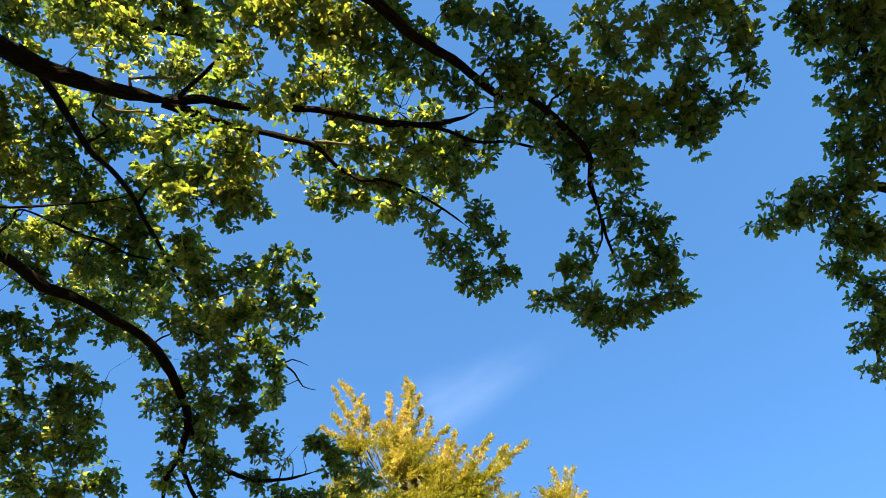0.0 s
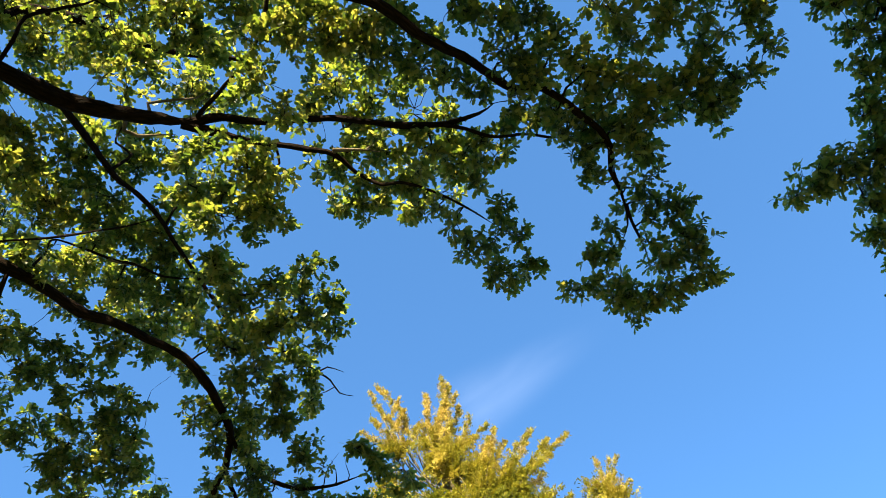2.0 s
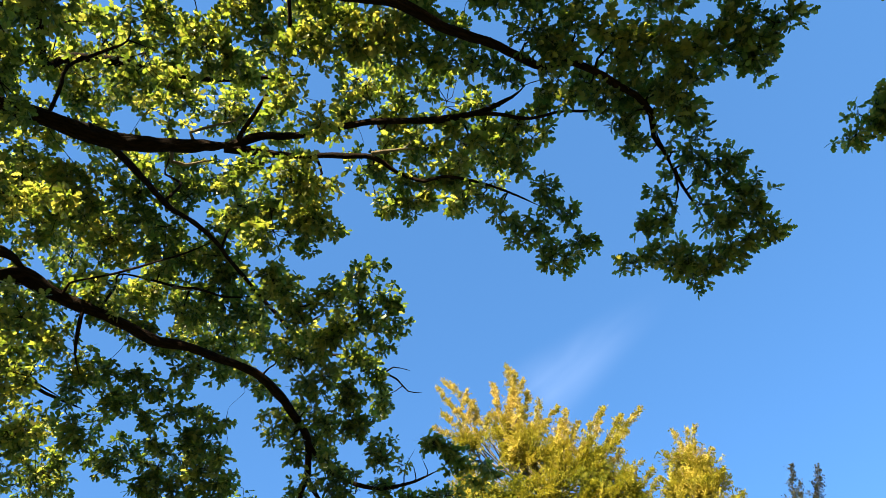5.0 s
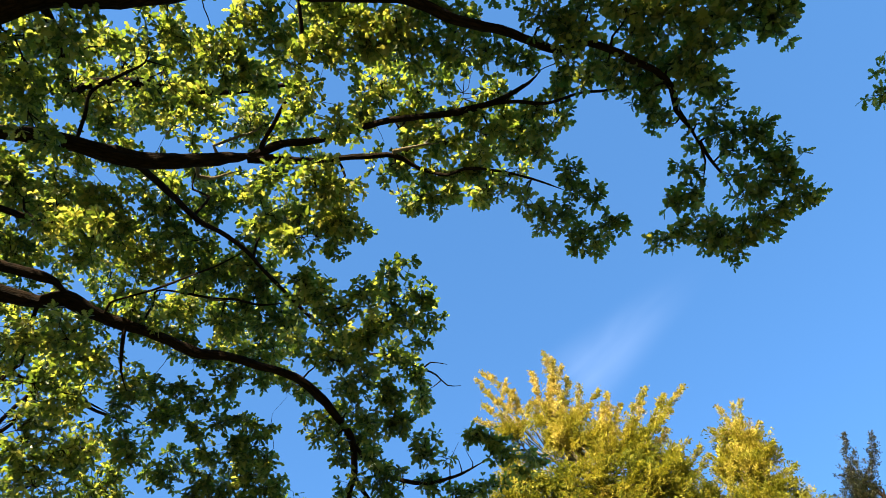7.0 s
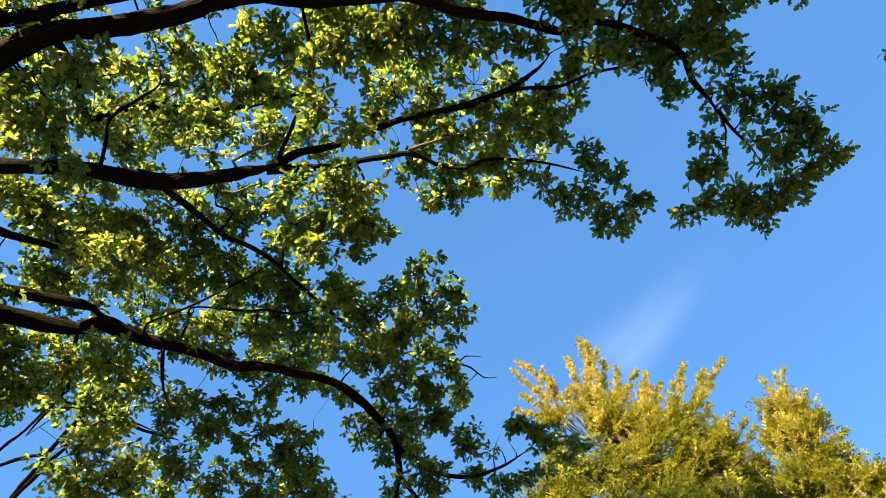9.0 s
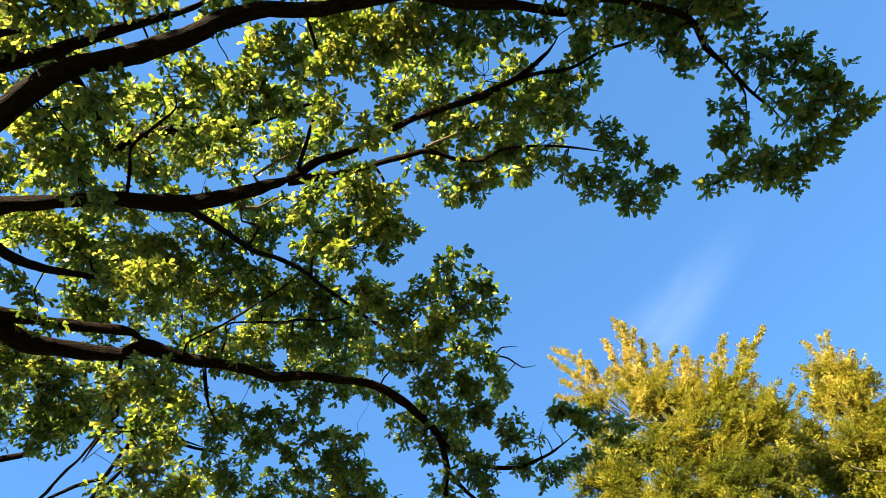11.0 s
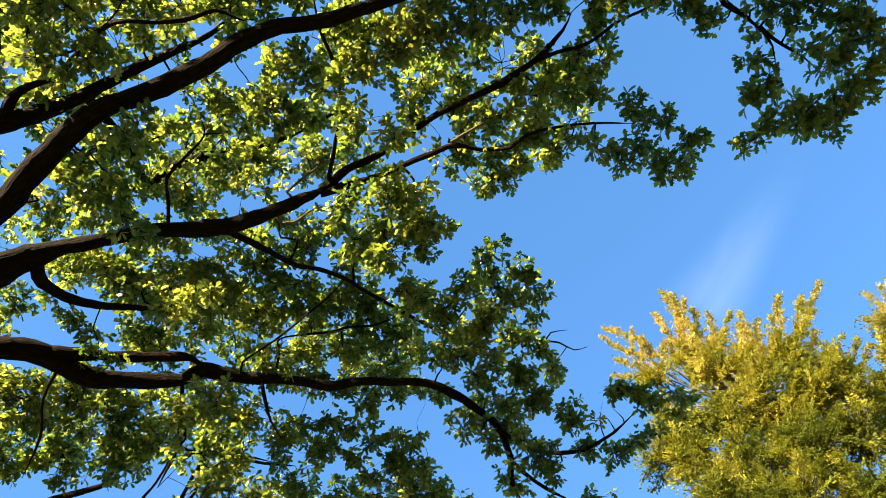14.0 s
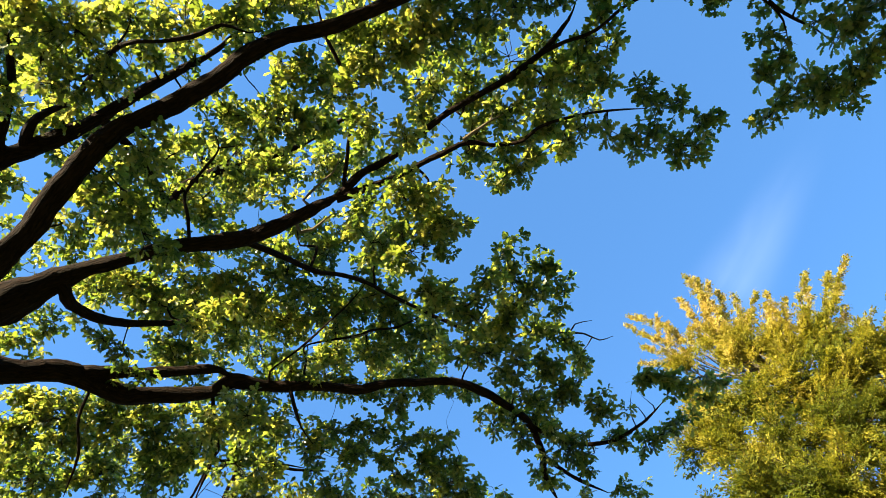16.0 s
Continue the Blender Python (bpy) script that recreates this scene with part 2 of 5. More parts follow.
def limb(tree, pts, join=True, bark=None):
    if tree.limbs and join:  # spring from the nearest limb that stands already
        old = np.concatenate([l for _, l in tree.limbs])
        d = np.linalg.norm(old[:, :3] - np.array(pts[0][:3]), axis=1)
        k = int(d.argmin())
        if d[k] > 0.04:
            q = old[k, :3]
            m = (q + np.array(pts[0][:3])) / 2 + np.array((0, 0, 0.06)) * d[k]
            pts = [(*q, min(old[k, 3], pts[0][3] * 1.2)), (*m, min(old[k, 3], pts[0][3] * 1.1))] + list(pts)
    line = spline(pts, 0.07)
    for k in range(min(4, len(line) - 1)):  # thin ends
        line[-1 - k][3] *= (0.3, 0.5, 0.7, 0.85)[k]
    t = Tubes()
    wob = [(*(Vector(q[:3]) + Vector((noise.noise(Vector(q[:3]) * 2.1), noise.noise(Vector(q[:3]) * 2.1 + Vector((9, 0, 0))), noise.noise(Vector(q[:3]) * 2.1 + Vector((0, 9, 0))))) * min(0.016, q[3] * 0.5) + Vector((noise.noise(Vector(q[:3]) * 6.0), noise.noise(Vector(q[:3]) * 6.0 + Vector((7, 0, 0))), noise.noise(Vector(q[:3]) * 6.0 + Vector((0, 7, 0))))) * min(0.010, q[3] * 0.35)), q[3]) for q in line]
    wob = [(*q[:3], q[3] * (1 + 0.16 * noise.noise(Vector(q[:3]) * 4.3 + Vector((4, 4, 4))))) for q in wob]
    t.add(wob, 16 if pts[0][3] > 0.06 else 8, 0.2)
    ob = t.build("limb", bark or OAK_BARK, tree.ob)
    tree.limbs.append((ob, np.array(wob)))


def crown_line(x):
    """Where the far side of the crowns begins, with coarser leaves."""
    return -0.5 + 0.55 * np.minimum(0.0, x + 1.2)


def sprays(tree, rows):
    tree.sprays += rows


def grow(tree, single=None):
    """Branches from the limbs to every spray, twigs, and rosettes of leaves at the twig ends.
    single: the stretch (x0, x1, y0, y1) of the plan in which the leaves are parts of their own."""
    rng = tree.rng
    nodes = np.concatenate([l for _, l in tree.limbs])
    owner = np.concatenate([np.full(len(l), i) for i, (_, l) in enumerate(tree.limbs)])
    jobs = {i: [] for i in range(len(tree.limbs))}
    stems = {i: Tubes() for i in range(len(tree.limbs))}
    todo = [np.array(s) for s in tree.sprays]
    order = sorted(todo, key=lambda s: np.linalg.norm(nodes[:, :3] - s[:3], axis=1).min())
    for s in order:
        d = np.linalg.norm(nodes[:, :3] - s[:3], axis=1)
        k = int(d.argmin())
        who, a, r0 = int(owner[k]), nodes[k, :3], min(nodes[k, 3] * 0.7, 0.008 + 0.012 * d[k])
        c, rad = s[:3], s[3]
        bow = rng.normal(size=3) * 0.10 * d[k]
        first, last = a + (c - a) * 0.35 + bow, a + (c - a) * 0.7 - bow[[1, 2, 0]] * 0.8
        path = spline([(*a, r0), (*first, r0 * 0.8), (*last, r0 * 0.65), (*c, 0.0055)], 0.08)
        if d[k] > 0.05:
            stem = Tubes()
            stem.add(path, 6, 0.1)
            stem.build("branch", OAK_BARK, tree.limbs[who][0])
            extra = np.array(path)
            nodes = np.concatenate([nodes, extra])
            owner = np.concatenate([owner, np.full(len(extra), who)])
        n = int(2.5 + s[4] * FULL * (rad / 0.1) ** 2 * (0.30 if s[1] < 0.1 + crown_line(s[0]) else 1.0))
        tufts = rng.normal(size=(max(2, n // 5), 3))
        tufts *= (rad * 0.94 * rng.uniform(0.01, 1.0, len(tufts)) ** 0.5 / np.linalg.norm(tufts, axis=1))[:, None]
        tufts[:, 2] *= 0.8
        late = np.array(path)[len(path) // 2:, :3]
        share = np.bincount(rng.integers(len(tufts), size=n), minlength=len(tufts))
        for q, many in zip(tufts, share):
            if not many:
                continue
            heart = c + q
            base = late[int(np.linalg.norm(late - heart, axis=1).argmin())]
            bend = (base + heart) / 2 + rng.normal(size=3) * 0.12 * np.linalg.norm(heart - base) + np.array((0, 0, 0.01))
            stems[who].add([(*base, 0.0050), (*bend, 0.0040), (*heart, 0.0028)], 3)
            for _ in range(many):
                end = heart + np.clip(rng.normal(size=3), -1.5, 1.5) * np.array((0.062, 0.062, 0.050))
                start = bend + (heart - bend) * rng.uniform(0.3, 1.0)
                if s[1] > crown_line(s[0]):
                    stems[who].add([(*start, 0.0022), (*end, 0.0013)], 3)
                jobs[who].append((*end, *(end - start)))
    budget = 300
    plain = leaf_mesh("leaf", OAK_FINE, np.zeros((1, 3)), np.array([(1.0, 0, 0)]), np.array([(0, 0, 1.0)]), np.ones(1), OAK_LEAF)
    for i, (ob, _) in enumerate(tree.limbs):
        if stems[i].v:
            tagged(stems[i].build("twig_mass", OAK_BARK, ob), kind="stuff")
        if not jobs[i]:
            continue
        j = np.array(jobs[i])
        per = rng.integers(4, 7, len(j))
        base = np.repeat(j[:, :3], per, axis=0)
        way = np.repeat(j[:, 3:] / (np.linalg.norm(j[:, 3:], axis=1, keepdims=True) + 1e-9), per, axis=0)
        n = len(base)
        turn = np.concatenate([np.arange(p) / p for p in per]) * 2 * np.pi + rng.normal(size=n) * 0.5
        flat = np.stack([np.cos(turn), np.sin(turn), rng.normal(size=n) * 0.30 - 0.15], axis=1)
        along = flat + 0.75 * way
        up = np.stack([rng.normal(size=n) * 0.62, rng.normal(size=n) * 0.62, np.ones(n)], axis=1)
        size = tree.leaf * rng.uniform(0.6, 1.2, n)
        pos = base - way * rng.uniform(0, 0.05, (n, 1))
        keep = np.ones(n, bool)
        if single:
            x0, x1, y0, y1 = single
            mine = np.flatnonzero((pos[:, 0] > x0) & (pos[:, 0] < x1) & (pos[:, 1] > y0) & (pos[:, 1] < y1))[:budget]
            budget -= len(mine)
            keep[mine] = False
            for k in mine:
                u = Vector(along[k]).normalized()
                side = Vector(up[k]).cross(u).normalized()
                w = u.cross(side)
                leaf = new("leaf", plain)
                leaf.parent = ob
                leaf.matrix_local = Matrix(((u.x, side.x, w.x, pos[k, 0]), (u.y, side.y, w.y, pos[k, 1]), (u.z, side.z, w.z, pos[k, 2]), (0, 0, 0, 1))) @ Matrix.Scale(size[k], 4)
        if keep.any():
            behind = pos[:, 1] < crown_line(pos[:, 0])
            unseen = pos[:, 1] < crown_line(pos[:, 0]) - 0.35
            near = (pos[:, 2] < 7.4) & ~behind
            third = np.arange(n) % 3 == 0
            for shape, some, grow_by in ((OAK_PLAIN, keep & near, 1.0), (OAK_HIGH, keep & ~near & ~behind, 1.05), (OAK_HIGH, keep & behind & ~unseen, 1.25), (DIAMOND, keep & unseen & third, 2.3)):
                if some.any():
                    fol = new("foliage", leaf_mesh("foliage", shape, pos[some], along[some], up[some], size[some] * grow_by, OAK_LEAF))
                    fol.parent = ob
                    tagged(fol, "lobed green oak leaves in tufts", kind="stuff")


def oak_trunk(tree, foot, top, r0, r1):
    t = Tubes()
    pts = [(*foot[:2], -0.3, r0 * 1.5), (*foot[:2], 0.15, r0 * 1.25), (*foot[:2], 0.8, r0)]
    for k in (0.35, 0.7, 1.0):
        q = Vector(foot) + (Vector(top) - Vector(foot)) * k
        pts.append((*q, r0 + (r1 - r0) * k))
    t.add(spline(pts, 0.2), 24, 0.14)
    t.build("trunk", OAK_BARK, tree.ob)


oak = Oak(thing("oak_tree", "spreading oak with dark bark and green leaves", "tree"), 11)
oak_trunk(oak, (-5.7, 0.1, 0), (-5.42, 0.2, 6.3), 0.42, 0.24)
limb(oak, [(-5.45, 0.20, 5.20, 0.200), (-4.42, 0.42, 6.05, 0.125), (-3.64, 0.38, 6.37, 0.100), (-3.30, 0.30, 6.44, 0.094), (-3.04, 0.22, 6.53, 0.089), (-2.73, 0.15, 6.58, 0.083), (-2.47, 0.14, 6.62, 0.075), (-2.18, 0.19, 6.70, 0.077), (-1.86, 0.23, 6.74, 0.075), (-1.58, 0.24, 6.77, 0.073), (-1.28, 0.23, 6.80, 0.065), (-1.01, 0.28, 6.83, 0.061), (-0.72, 0.40, 6.87, 0.059), (-0.49, 0.45, 6.90, 0.055), (0.03, 0.55, 6.80, 0.044), (0.37, 0.75, 6.73, 0.042), (0.71, 0.87, 6.68, 0.036), (0.95, 1.00, 6.65, 0.033), (1.14, 1.09, 6.62, 0.031), (1.36, 1.07, 6.60, 0.028), (1.53, 1.14, 6.58, 0.028), (1.69, 1.24, 6.55, 0.029), (1.87, 1.34, 6.52, 0.026), (1.99, 1.49, 6.50, 0.025), (2.02, 1.67, 6.47, 0.025), (2.13, 1.85, 6.42, 0.027), (2.19, 1.97, 6.40, 0.028)])
limb(oak, [(-5.45, 0.20, 5.20, 0.200), (-4.75, 0.50, 6.15, 0.190), (-4.21, 0.73, 6.50, 0.172), (-4.02, 0.80, 6.60, 0.132), (-3.79, 0.86, 6.70, 0.096), (-3.63, 0.90, 6.75, 0.069), (-3.40, 1.00, 6.80, 0.065), (-3.15, 1.11, 6.86, 0.064), (-2.87, 1.25, 6.92, 0.068), (-2.62, 1.43, 7.00, 0.075), (-2.37, 1.54, 7.05, 0.076), (-2.18, 1.58, 7.08, 0.072), (-1.92, 1.63, 7.12, 0.064), (-1.68, 1.67, 7.18, 0.062), (-1.52, 1.66, 7.20, 0.057)])
limb(oak, [(-1.59, 1.69, 7.20, 0.051), (-1.28, 1.66, 7.30, 0.038), (-0.92, 1.70, 7.40, 0.033), (-0.37, 1.66, 7.50, 0.030), (0.15, 1.69, 7.50, 0.030), (0.47, 1.68, 7.50, 0.037), (0.76, 1.64, 7.50, 0.026), (1.04, 1.53, 7.50, 0.020), (1.17, 1.42, 7.50, 0.015)])
limb(oak, [(0.68, 1.66, 7.50, 0.022), (0.91, 1.66, 7.40, 0.019), (1.17, 1.69, 7.30, 0.017), (1.39, 1.59, 7.10, 0.014), (1.56, 1.54, 6.90, 0.012), (1.68, 1.51, 6.80, 0.010), (1.75, 1.46, 6.70, 0.009), (1.78, 1.37, 6.60, 0.006)])
limb(oak, [(-1.59, 1.69, 7.20, 0.051), (-1.16, 1.80, 7.20, 0.032), (-0.88, 1.85, 7.20, 0.030), (-0.53, 1.87, 7.20, 0.027), (-0.29, 1.90, 7.20, 0.027), (-0.08, 2.08, 7.20, 0.019), (0.15, 2.14, 7.10, 0.017), (0.31, 2.11, 7.10, 0.014), (0.56, 2.13, 7.00, 0.014), (0.89, 2.23, 6.90, 0.012), (1.16, 2.35, 6.80, 0.010)])
limb(oak, [(-5.45, 0.20, 5.20, 0.211), (-5.06, 0.63, 6.30, 0.146), (-4.90, 1.21, 6.60, 0.118), (-4.61, 1.57, 6.75, 0.108), (-4.53, 1.82, 6.80, 0.100), (-4.41, 2.10, 6.80, 0.091), (-4.12, 2.43, 6.90, 0.079), (-3.80, 2.66, 6.95, 0.066), (-3.60, 2.70, 7.00, 0.089), (-3.38, 2.97, 7.05, 0.056), (-2.93, 3.35, 7.10, 0.050), (-2.64, 3.63, 7.10, 0.058), (-2.35, 3.72, 7.10, 0.048), (-1.84, 4.00, 7.05, 0.041), (-1.62, 4.24, 7.00, 0.048), (-1.43, 4.52, 6.90, 0.042), (-1.30, 4.83, 6.80, 0.040), (-1.35, 5.20, 6.70, 0.037), (-1.45, 5.43, 6.60, 0.031), (-1.49, 5.79, 6.50, 0.026)])
limb(oak, [(-4.50, 1.71, 6.80, 0.072), (-4.23, 2.01, 6.90, 0.050), (-3.84, 2.35, 7.00, 0.050), (-3.61, 2.53, 7.02, 0.047), (-3.60, 2.72, 7.02, 0.048)])
limb(oak, [(-1.30, 4.86, 6.80, 0.023), (-1.13, 5.09, 6.65, 0.026), (-0.90, 5.23, 6.55, 0.023), (-0.58, 5.27, 6.45, 0.023), (-0.26, 5.19, 6.40, 0.015), (0.06, 4.98, 6.35, 0.012)])
limb(oak, [(-1.37, 5.24, 6.70, 0.024), (-1.24, 5.58, 6.60, 0.022), (-0.98, 5.99, 6.50, 0.017)])
limb(oak, [(-2.60, 1.37, 7.00, 0.043), (-2.49, 1.69, 7.20, 0.031), (-2.43, 2.04, 7.40, 0.028), (-2.35, 2.35, 7.55, 0.026), (-2.21, 2.61, 7.70, 0.027), (-2.08, 2.87, 7.80, 0.022), (-1.96, 3.28, 7.90, 0.021), (-1.67, 3.85, 7.90, 0.018), (-1.50, 4.07, 7.80, 0.018), (-1.35, 4.23, 7.70, 0.016), (-1.12, 4.34, 7.60, 0.014)])
limb(oak, [(-3.83, 0.93, 6.60, 0.058), (-3.94, 1.09, 6.65, 0.050), (-3.97, 1.35, 6.80, 0.042), (-3.96, 1.58, 7.00, 0.037), (-3.92, 1.76, 7.20, 0.035), (-3.77, 2.08, 7.50, 0.023), (-3.67, 2.19, 7.70, 0.018)])
limb(oak, [(-5.40, 0.10, 6.00, 0.160), (-4.60, 0.20, 7.20, 0.144), (-4.64, -0.19, 7.80, 0.093), (-4.31, -0.21, 8.00, 0.093), (-4.06, -0.16, 8.10, 0.092), (-3.69, -0.06, 8.20, 0.080), (-3.39, -0.01, 8.40, 0.059), (-2.83, 0.03, 8.60, 0.054), (-2.52, 0.07, 8.80, 0.043), (-2.15, 0.11, 9.00, 0.030), (-1.71, 0.04, 9.20, 0.017), (-1.34, -0.08, 9.40, 0.009)])
limb(oak, [(-4.11, -0.18, 8.10, 0.066), (-3.73, -0.32, 8.00, 0.042), (-3.26, -0.25, 7.90, 0.022), (-2.84, -0.20, 7.80, 0.011)])
limb(oak, [(-4.22, -0.30, 8.00, 0.054), (-3.91, -0.45, 7.90, 0.045), (-3.50, -0.68, 7.80, 0.035), (-3.22, -0.90, 7.70, 0.025), (-2.89, -1.06, 7.60, 0.017)])
limb(oak, [(-3.24, -0.24, 7.80, 0.030), (-2.81, -0.28, 7.40, 0.025), (-2.33, -0.32, 6.90, 0.021), (-1.93, -0.30, 6.50, 0.017), (-1.70, -0.17, 6.50, 0.014), (-1.55, -0.09, 6.60, 0.017), (-1.34, -0.04, 6.70, 0.013), (-1.23, 0.11, 6.80, 0.008), (-1.09, 0.17, 6.90, 0.005)])
limb(oak, [(-1.45, 1.62, 7.20, 0.023), (-1.22, 1.35, 7.20, 0.017), (-1.02, 1.11, 7.20, 0.014), (-0.88, 0.82, 7.20, 0.018), (-0.83, 0.49, 7.30, 0.016), (-0.74, 0.21, 7.40, 0.013)])
limb(oak, [(-3.80, 1.16, 9.00, 0.042), (-3.61, 1.14, 9.20, 0.048), (-3.20, 1.26, 9.40, 0.054), (-2.72, 1.49, 9.60, 0.049), (-2.06, 1.61, 9.70, 0.033), (-1.29, 1.64, 9.80, 0.021)])
limb(oak, [(-3.83, 2.69, 6.95, 0.022), (-3.93, 2.87, 6.80, 0.018), (-4.06, 3.10, 6.70, 0.015), (-4.63, 3.46, 6.60, 0.014)])
limb(oak, [(-3.19, 3.11, 7.05, 0.020), (-3.22, 3.23, 6.90, 0.020), (-3.29, 3.47, 6.80, 0.018), (-3.26, 3.64, 6.70, 0.013)])
limb(oak, [(-5.03, 4.20, 8.00, 0.022), (-4.76, 4.48, 8.00, 0.029), (-4.59, 4.74, 8.00, 0.022), (-4.15, 5.00, 7.90, 0.016)])
limb(oak, [(-4.54, 1.85, 6.80, 0.015), (-4.76, 2.00, 6.60, 0.014), (-5.00, 2.28, 6.50, 0.014), (-5.40, 2.54, 6.40, 0.012)])
limb(oak, [(-6.85, 5.50, 8.20, 0.035), (-6.09, 5.08, 8.20, 0.029), (-5.64, 4.81, 8.20, 0.021), (-5.08, 4.21, 8.10, 0.016)])
limb(oak, [(-1.14, 4.33, 7.60, 0.014), (-0.83, 4.31, 7.50, 0.013), (-0.46, 4.51, 7.40, 0.011), (-0.32, 4.58, 7.35, 0.010), (-0.21, 4.72, 7.30, 0.011), (-0.06, 4.76, 7.30, 0.010)])
limb(oak, [(-0.46, 4.51, 7.40, 0.011), (-0.35, 4.44, 7.40, 0.011), (-0.17, 4.47, 7.35, 0.009)])
limb(oak, [(2.19, 1.94, 6.40, 0.018), (2.27, 2.09, 6.40, 0.014), (2.43, 2.32, 6.38, 0.010), (2.51, 2.50, 6.35, 0.009)])
limb(oak, [(2.19, 1.94, 6.40, 0.018), (2.24, 2.13, 6.40, 0.012), (2.21, 2.32, 6.38, 0.009)])
limb(oak, [(-0.32, 5.25, 6.47, 0.007), (-0.30, 5.06, 6.46, 0.006), (-0.23, 4.88, 6.45, 0.005), (-0.17, 4.77, 6.45, 0.005)])
limb(oak, [(-0.19, 5.17, 6.45, 0.007), (-0.20, 5.02, 6.45, 0.006), (-0.25, 4.86, 6.44, 0.005)])
limb(oak, [(-0.06, 5.03, 6.40, 0.006), (-0.10, 4.88, 6.40, 0.005), (-0.12, 4.75, 6.40, 0.004)])
# sunlight on this limb is put into a pale bark colour
limb(oak, [(-1.86, 1.54, 7.20, 0.013), (-1.63, 1.52, 7.30, 0.012), (-1.50, 1.52, 7.40, 0.011), (-1.39, 1.44, 7.50, 0.010)], bark=PALE_OR_SUNLIT_BARK)
limb(oak, [(-2.70, 0.91, 7.20, 0.014), (-2.43, 0.83, 7.30, 0.014), (-2.25, 0.77, 7.40, 0.011), (-2.23, 0.66, 7.50, 0.009)])
limb(oak, [(-2.26, 0.76, 7.40, 0.010), (-2.10, 0.87, 7.50, 0.007)])
limb(oak, [(-6.39, 4.50, 7.60, 0.021), (-5.93, 4.21, 7.40, 0.018), (-5.51, 3.98, 7.30, 0.016), (-5.14, 3.80, 7.20, 0.014), (-4.63, 3.49, 7.10, 0.011), (-4.29, 3.31, 7.00, 0.011), (-4.24, 3.13, 7.05, 0.009), (-4.21, 2.93, 7.05, 0.007), (-4.11, 2.70, 7.05, 0.005)])
limb(oak, [(-4.93, 4.20, 7.90, 0.013), (-4.70, 4.52, 8.00, 0.013), (-4.45, 4.98, 8.10, 0.011)])
limb(oak, [(-8.07, 3.48, 7.90, 0.069), (-7.66, 3.83, 8.10, 0.054), (-7.25, 3.95, 8.10, 0.045), (-6.89, 4.02, 8.10, 0.040), (-6.55, 4.16, 8.20, 0.033), (-6.38, 4.20, 8.30, 0.022)], False)
limb(oak, [(-3.86, 1.57, 6.90, 0.007), (-4.00, 1.68, 6.80, 0.006), (-4.07, 1.83, 6.80, 0.006), (-4.11, 1.93, 6.70, 0.005)])
limb(oak, [(-3.21, 2.81, 7.00, 0.011), (-3.02, 2.83, 7.10, 0.011), (-2.74, 2.79, 7.10, 0.011), (-2.38, 2.71, 7.10, 0.010), (-2.09, 2.64, 7.10, 0.008), (-1.89, 2.60, 7.20, 0.007), (-1.80, 2.57, 7.30, 0.005)])
limb(oak, [(-3.26, 3.33, 8.10, 0.011), (-2.74, 3.55, 8.10, 0.015), (-2.55, 3.66, 8.20, 0.017), (-2.23, 3.81, 8.20, 0.014), (-1.90, 3.89, 8.30, 0.010)])
# lit stub and its fork, the sun painted in as pale bark
limb(oak, [(-0.30, 1.86, 7.20, 0.021), (-0.14, 1.87, 7.25, 0.019), (0.01, 1.88, 7.30, 0.017), (0.12, 1.91, 7.35, 0.013)], bark=PALE_OR_SUNLIT_BARK)
limb(oak, [(-0.01, 1.88, 7.30, 0.010), (0.07, 1.82, 7.35, 0.008), (0.14, 1.77, 7.40, 0.006)], bark=PALE_OR_SUNLIT_BARK)
limb(oak, [(-1.66, 3.85, 7.90, 0.022), (-1.45, 4.09, 7.80, 0.018), (-1.29, 4.32, 7.80, 0.014)])
limb(oak, [(-1.43, 4.10, 7.80, 0.010), (-1.21, 3.97, 7.80, 0.011), (-0.97, 3.80, 7.70, 0.009)])
# pale colour in place of sun on the bark
limb(oak, [(-2.10, 1.81, 7.25, 0.017), (-1.99, 1.85, 7.25, 0.017), (-1.84, 1.83, 7.25, 0.014), (-1.67, 1.82, 7.25, 0.010)], bark=PALE_OR_SUNLIT_BARK)
limb(oak, [(-1.00, 1.08, 7.30, 0.010), (-0.98, 1.13, 7.30, 0.010), (-0.92, 1.16, 7.30, 0.007), (-0.84, 1.20, 7.30, 0.005)])
# short limb, sunlit by its pale colour
limb(oak, [(-2.73, 3.50, 8.00, 0.018), (-2.61, 3.54, 8.00, 0.021), (-2.49, 3.58, 8.00, 0.015)], bark=PALE_OR_SUNLIT_BARK)
# crown over the gap
sprays(oak, [(2.91, 1.11, 6.60, 0.20, 0.95), (2.64, 1.07, 6.60, 0.22, 0.95), (2.34, 1.02, 6.60, 0.26, 0.95), (2.00, 0.95, 6.60, 0.25, 0.95), (1.67, 0.91, 6.60, 0.24, 0.86), (1.37, 0.84, 6.60, 0.21, 0.77), (1.05, 0.81, 6.60, 0.23, 0.86), (2.14, 1.29, 6.40, 0.22, 1.14), (2.24, 1.49, 6.40, 0.17, 0.95), (1.97, 1.36, 6.75, 0.17, 0.77), (1.53, 1.21, 6.80, 0.18, 0.66), (1.12, 1.06, 6.60, 0.19, 0.77), (1.86, 1.68, 6.50, 0.10, 0.66), (2.34, 1.66, 6.40, 0.08, 0.66), (1.26, 1.35, 6.80, 0.13, 0.48)])
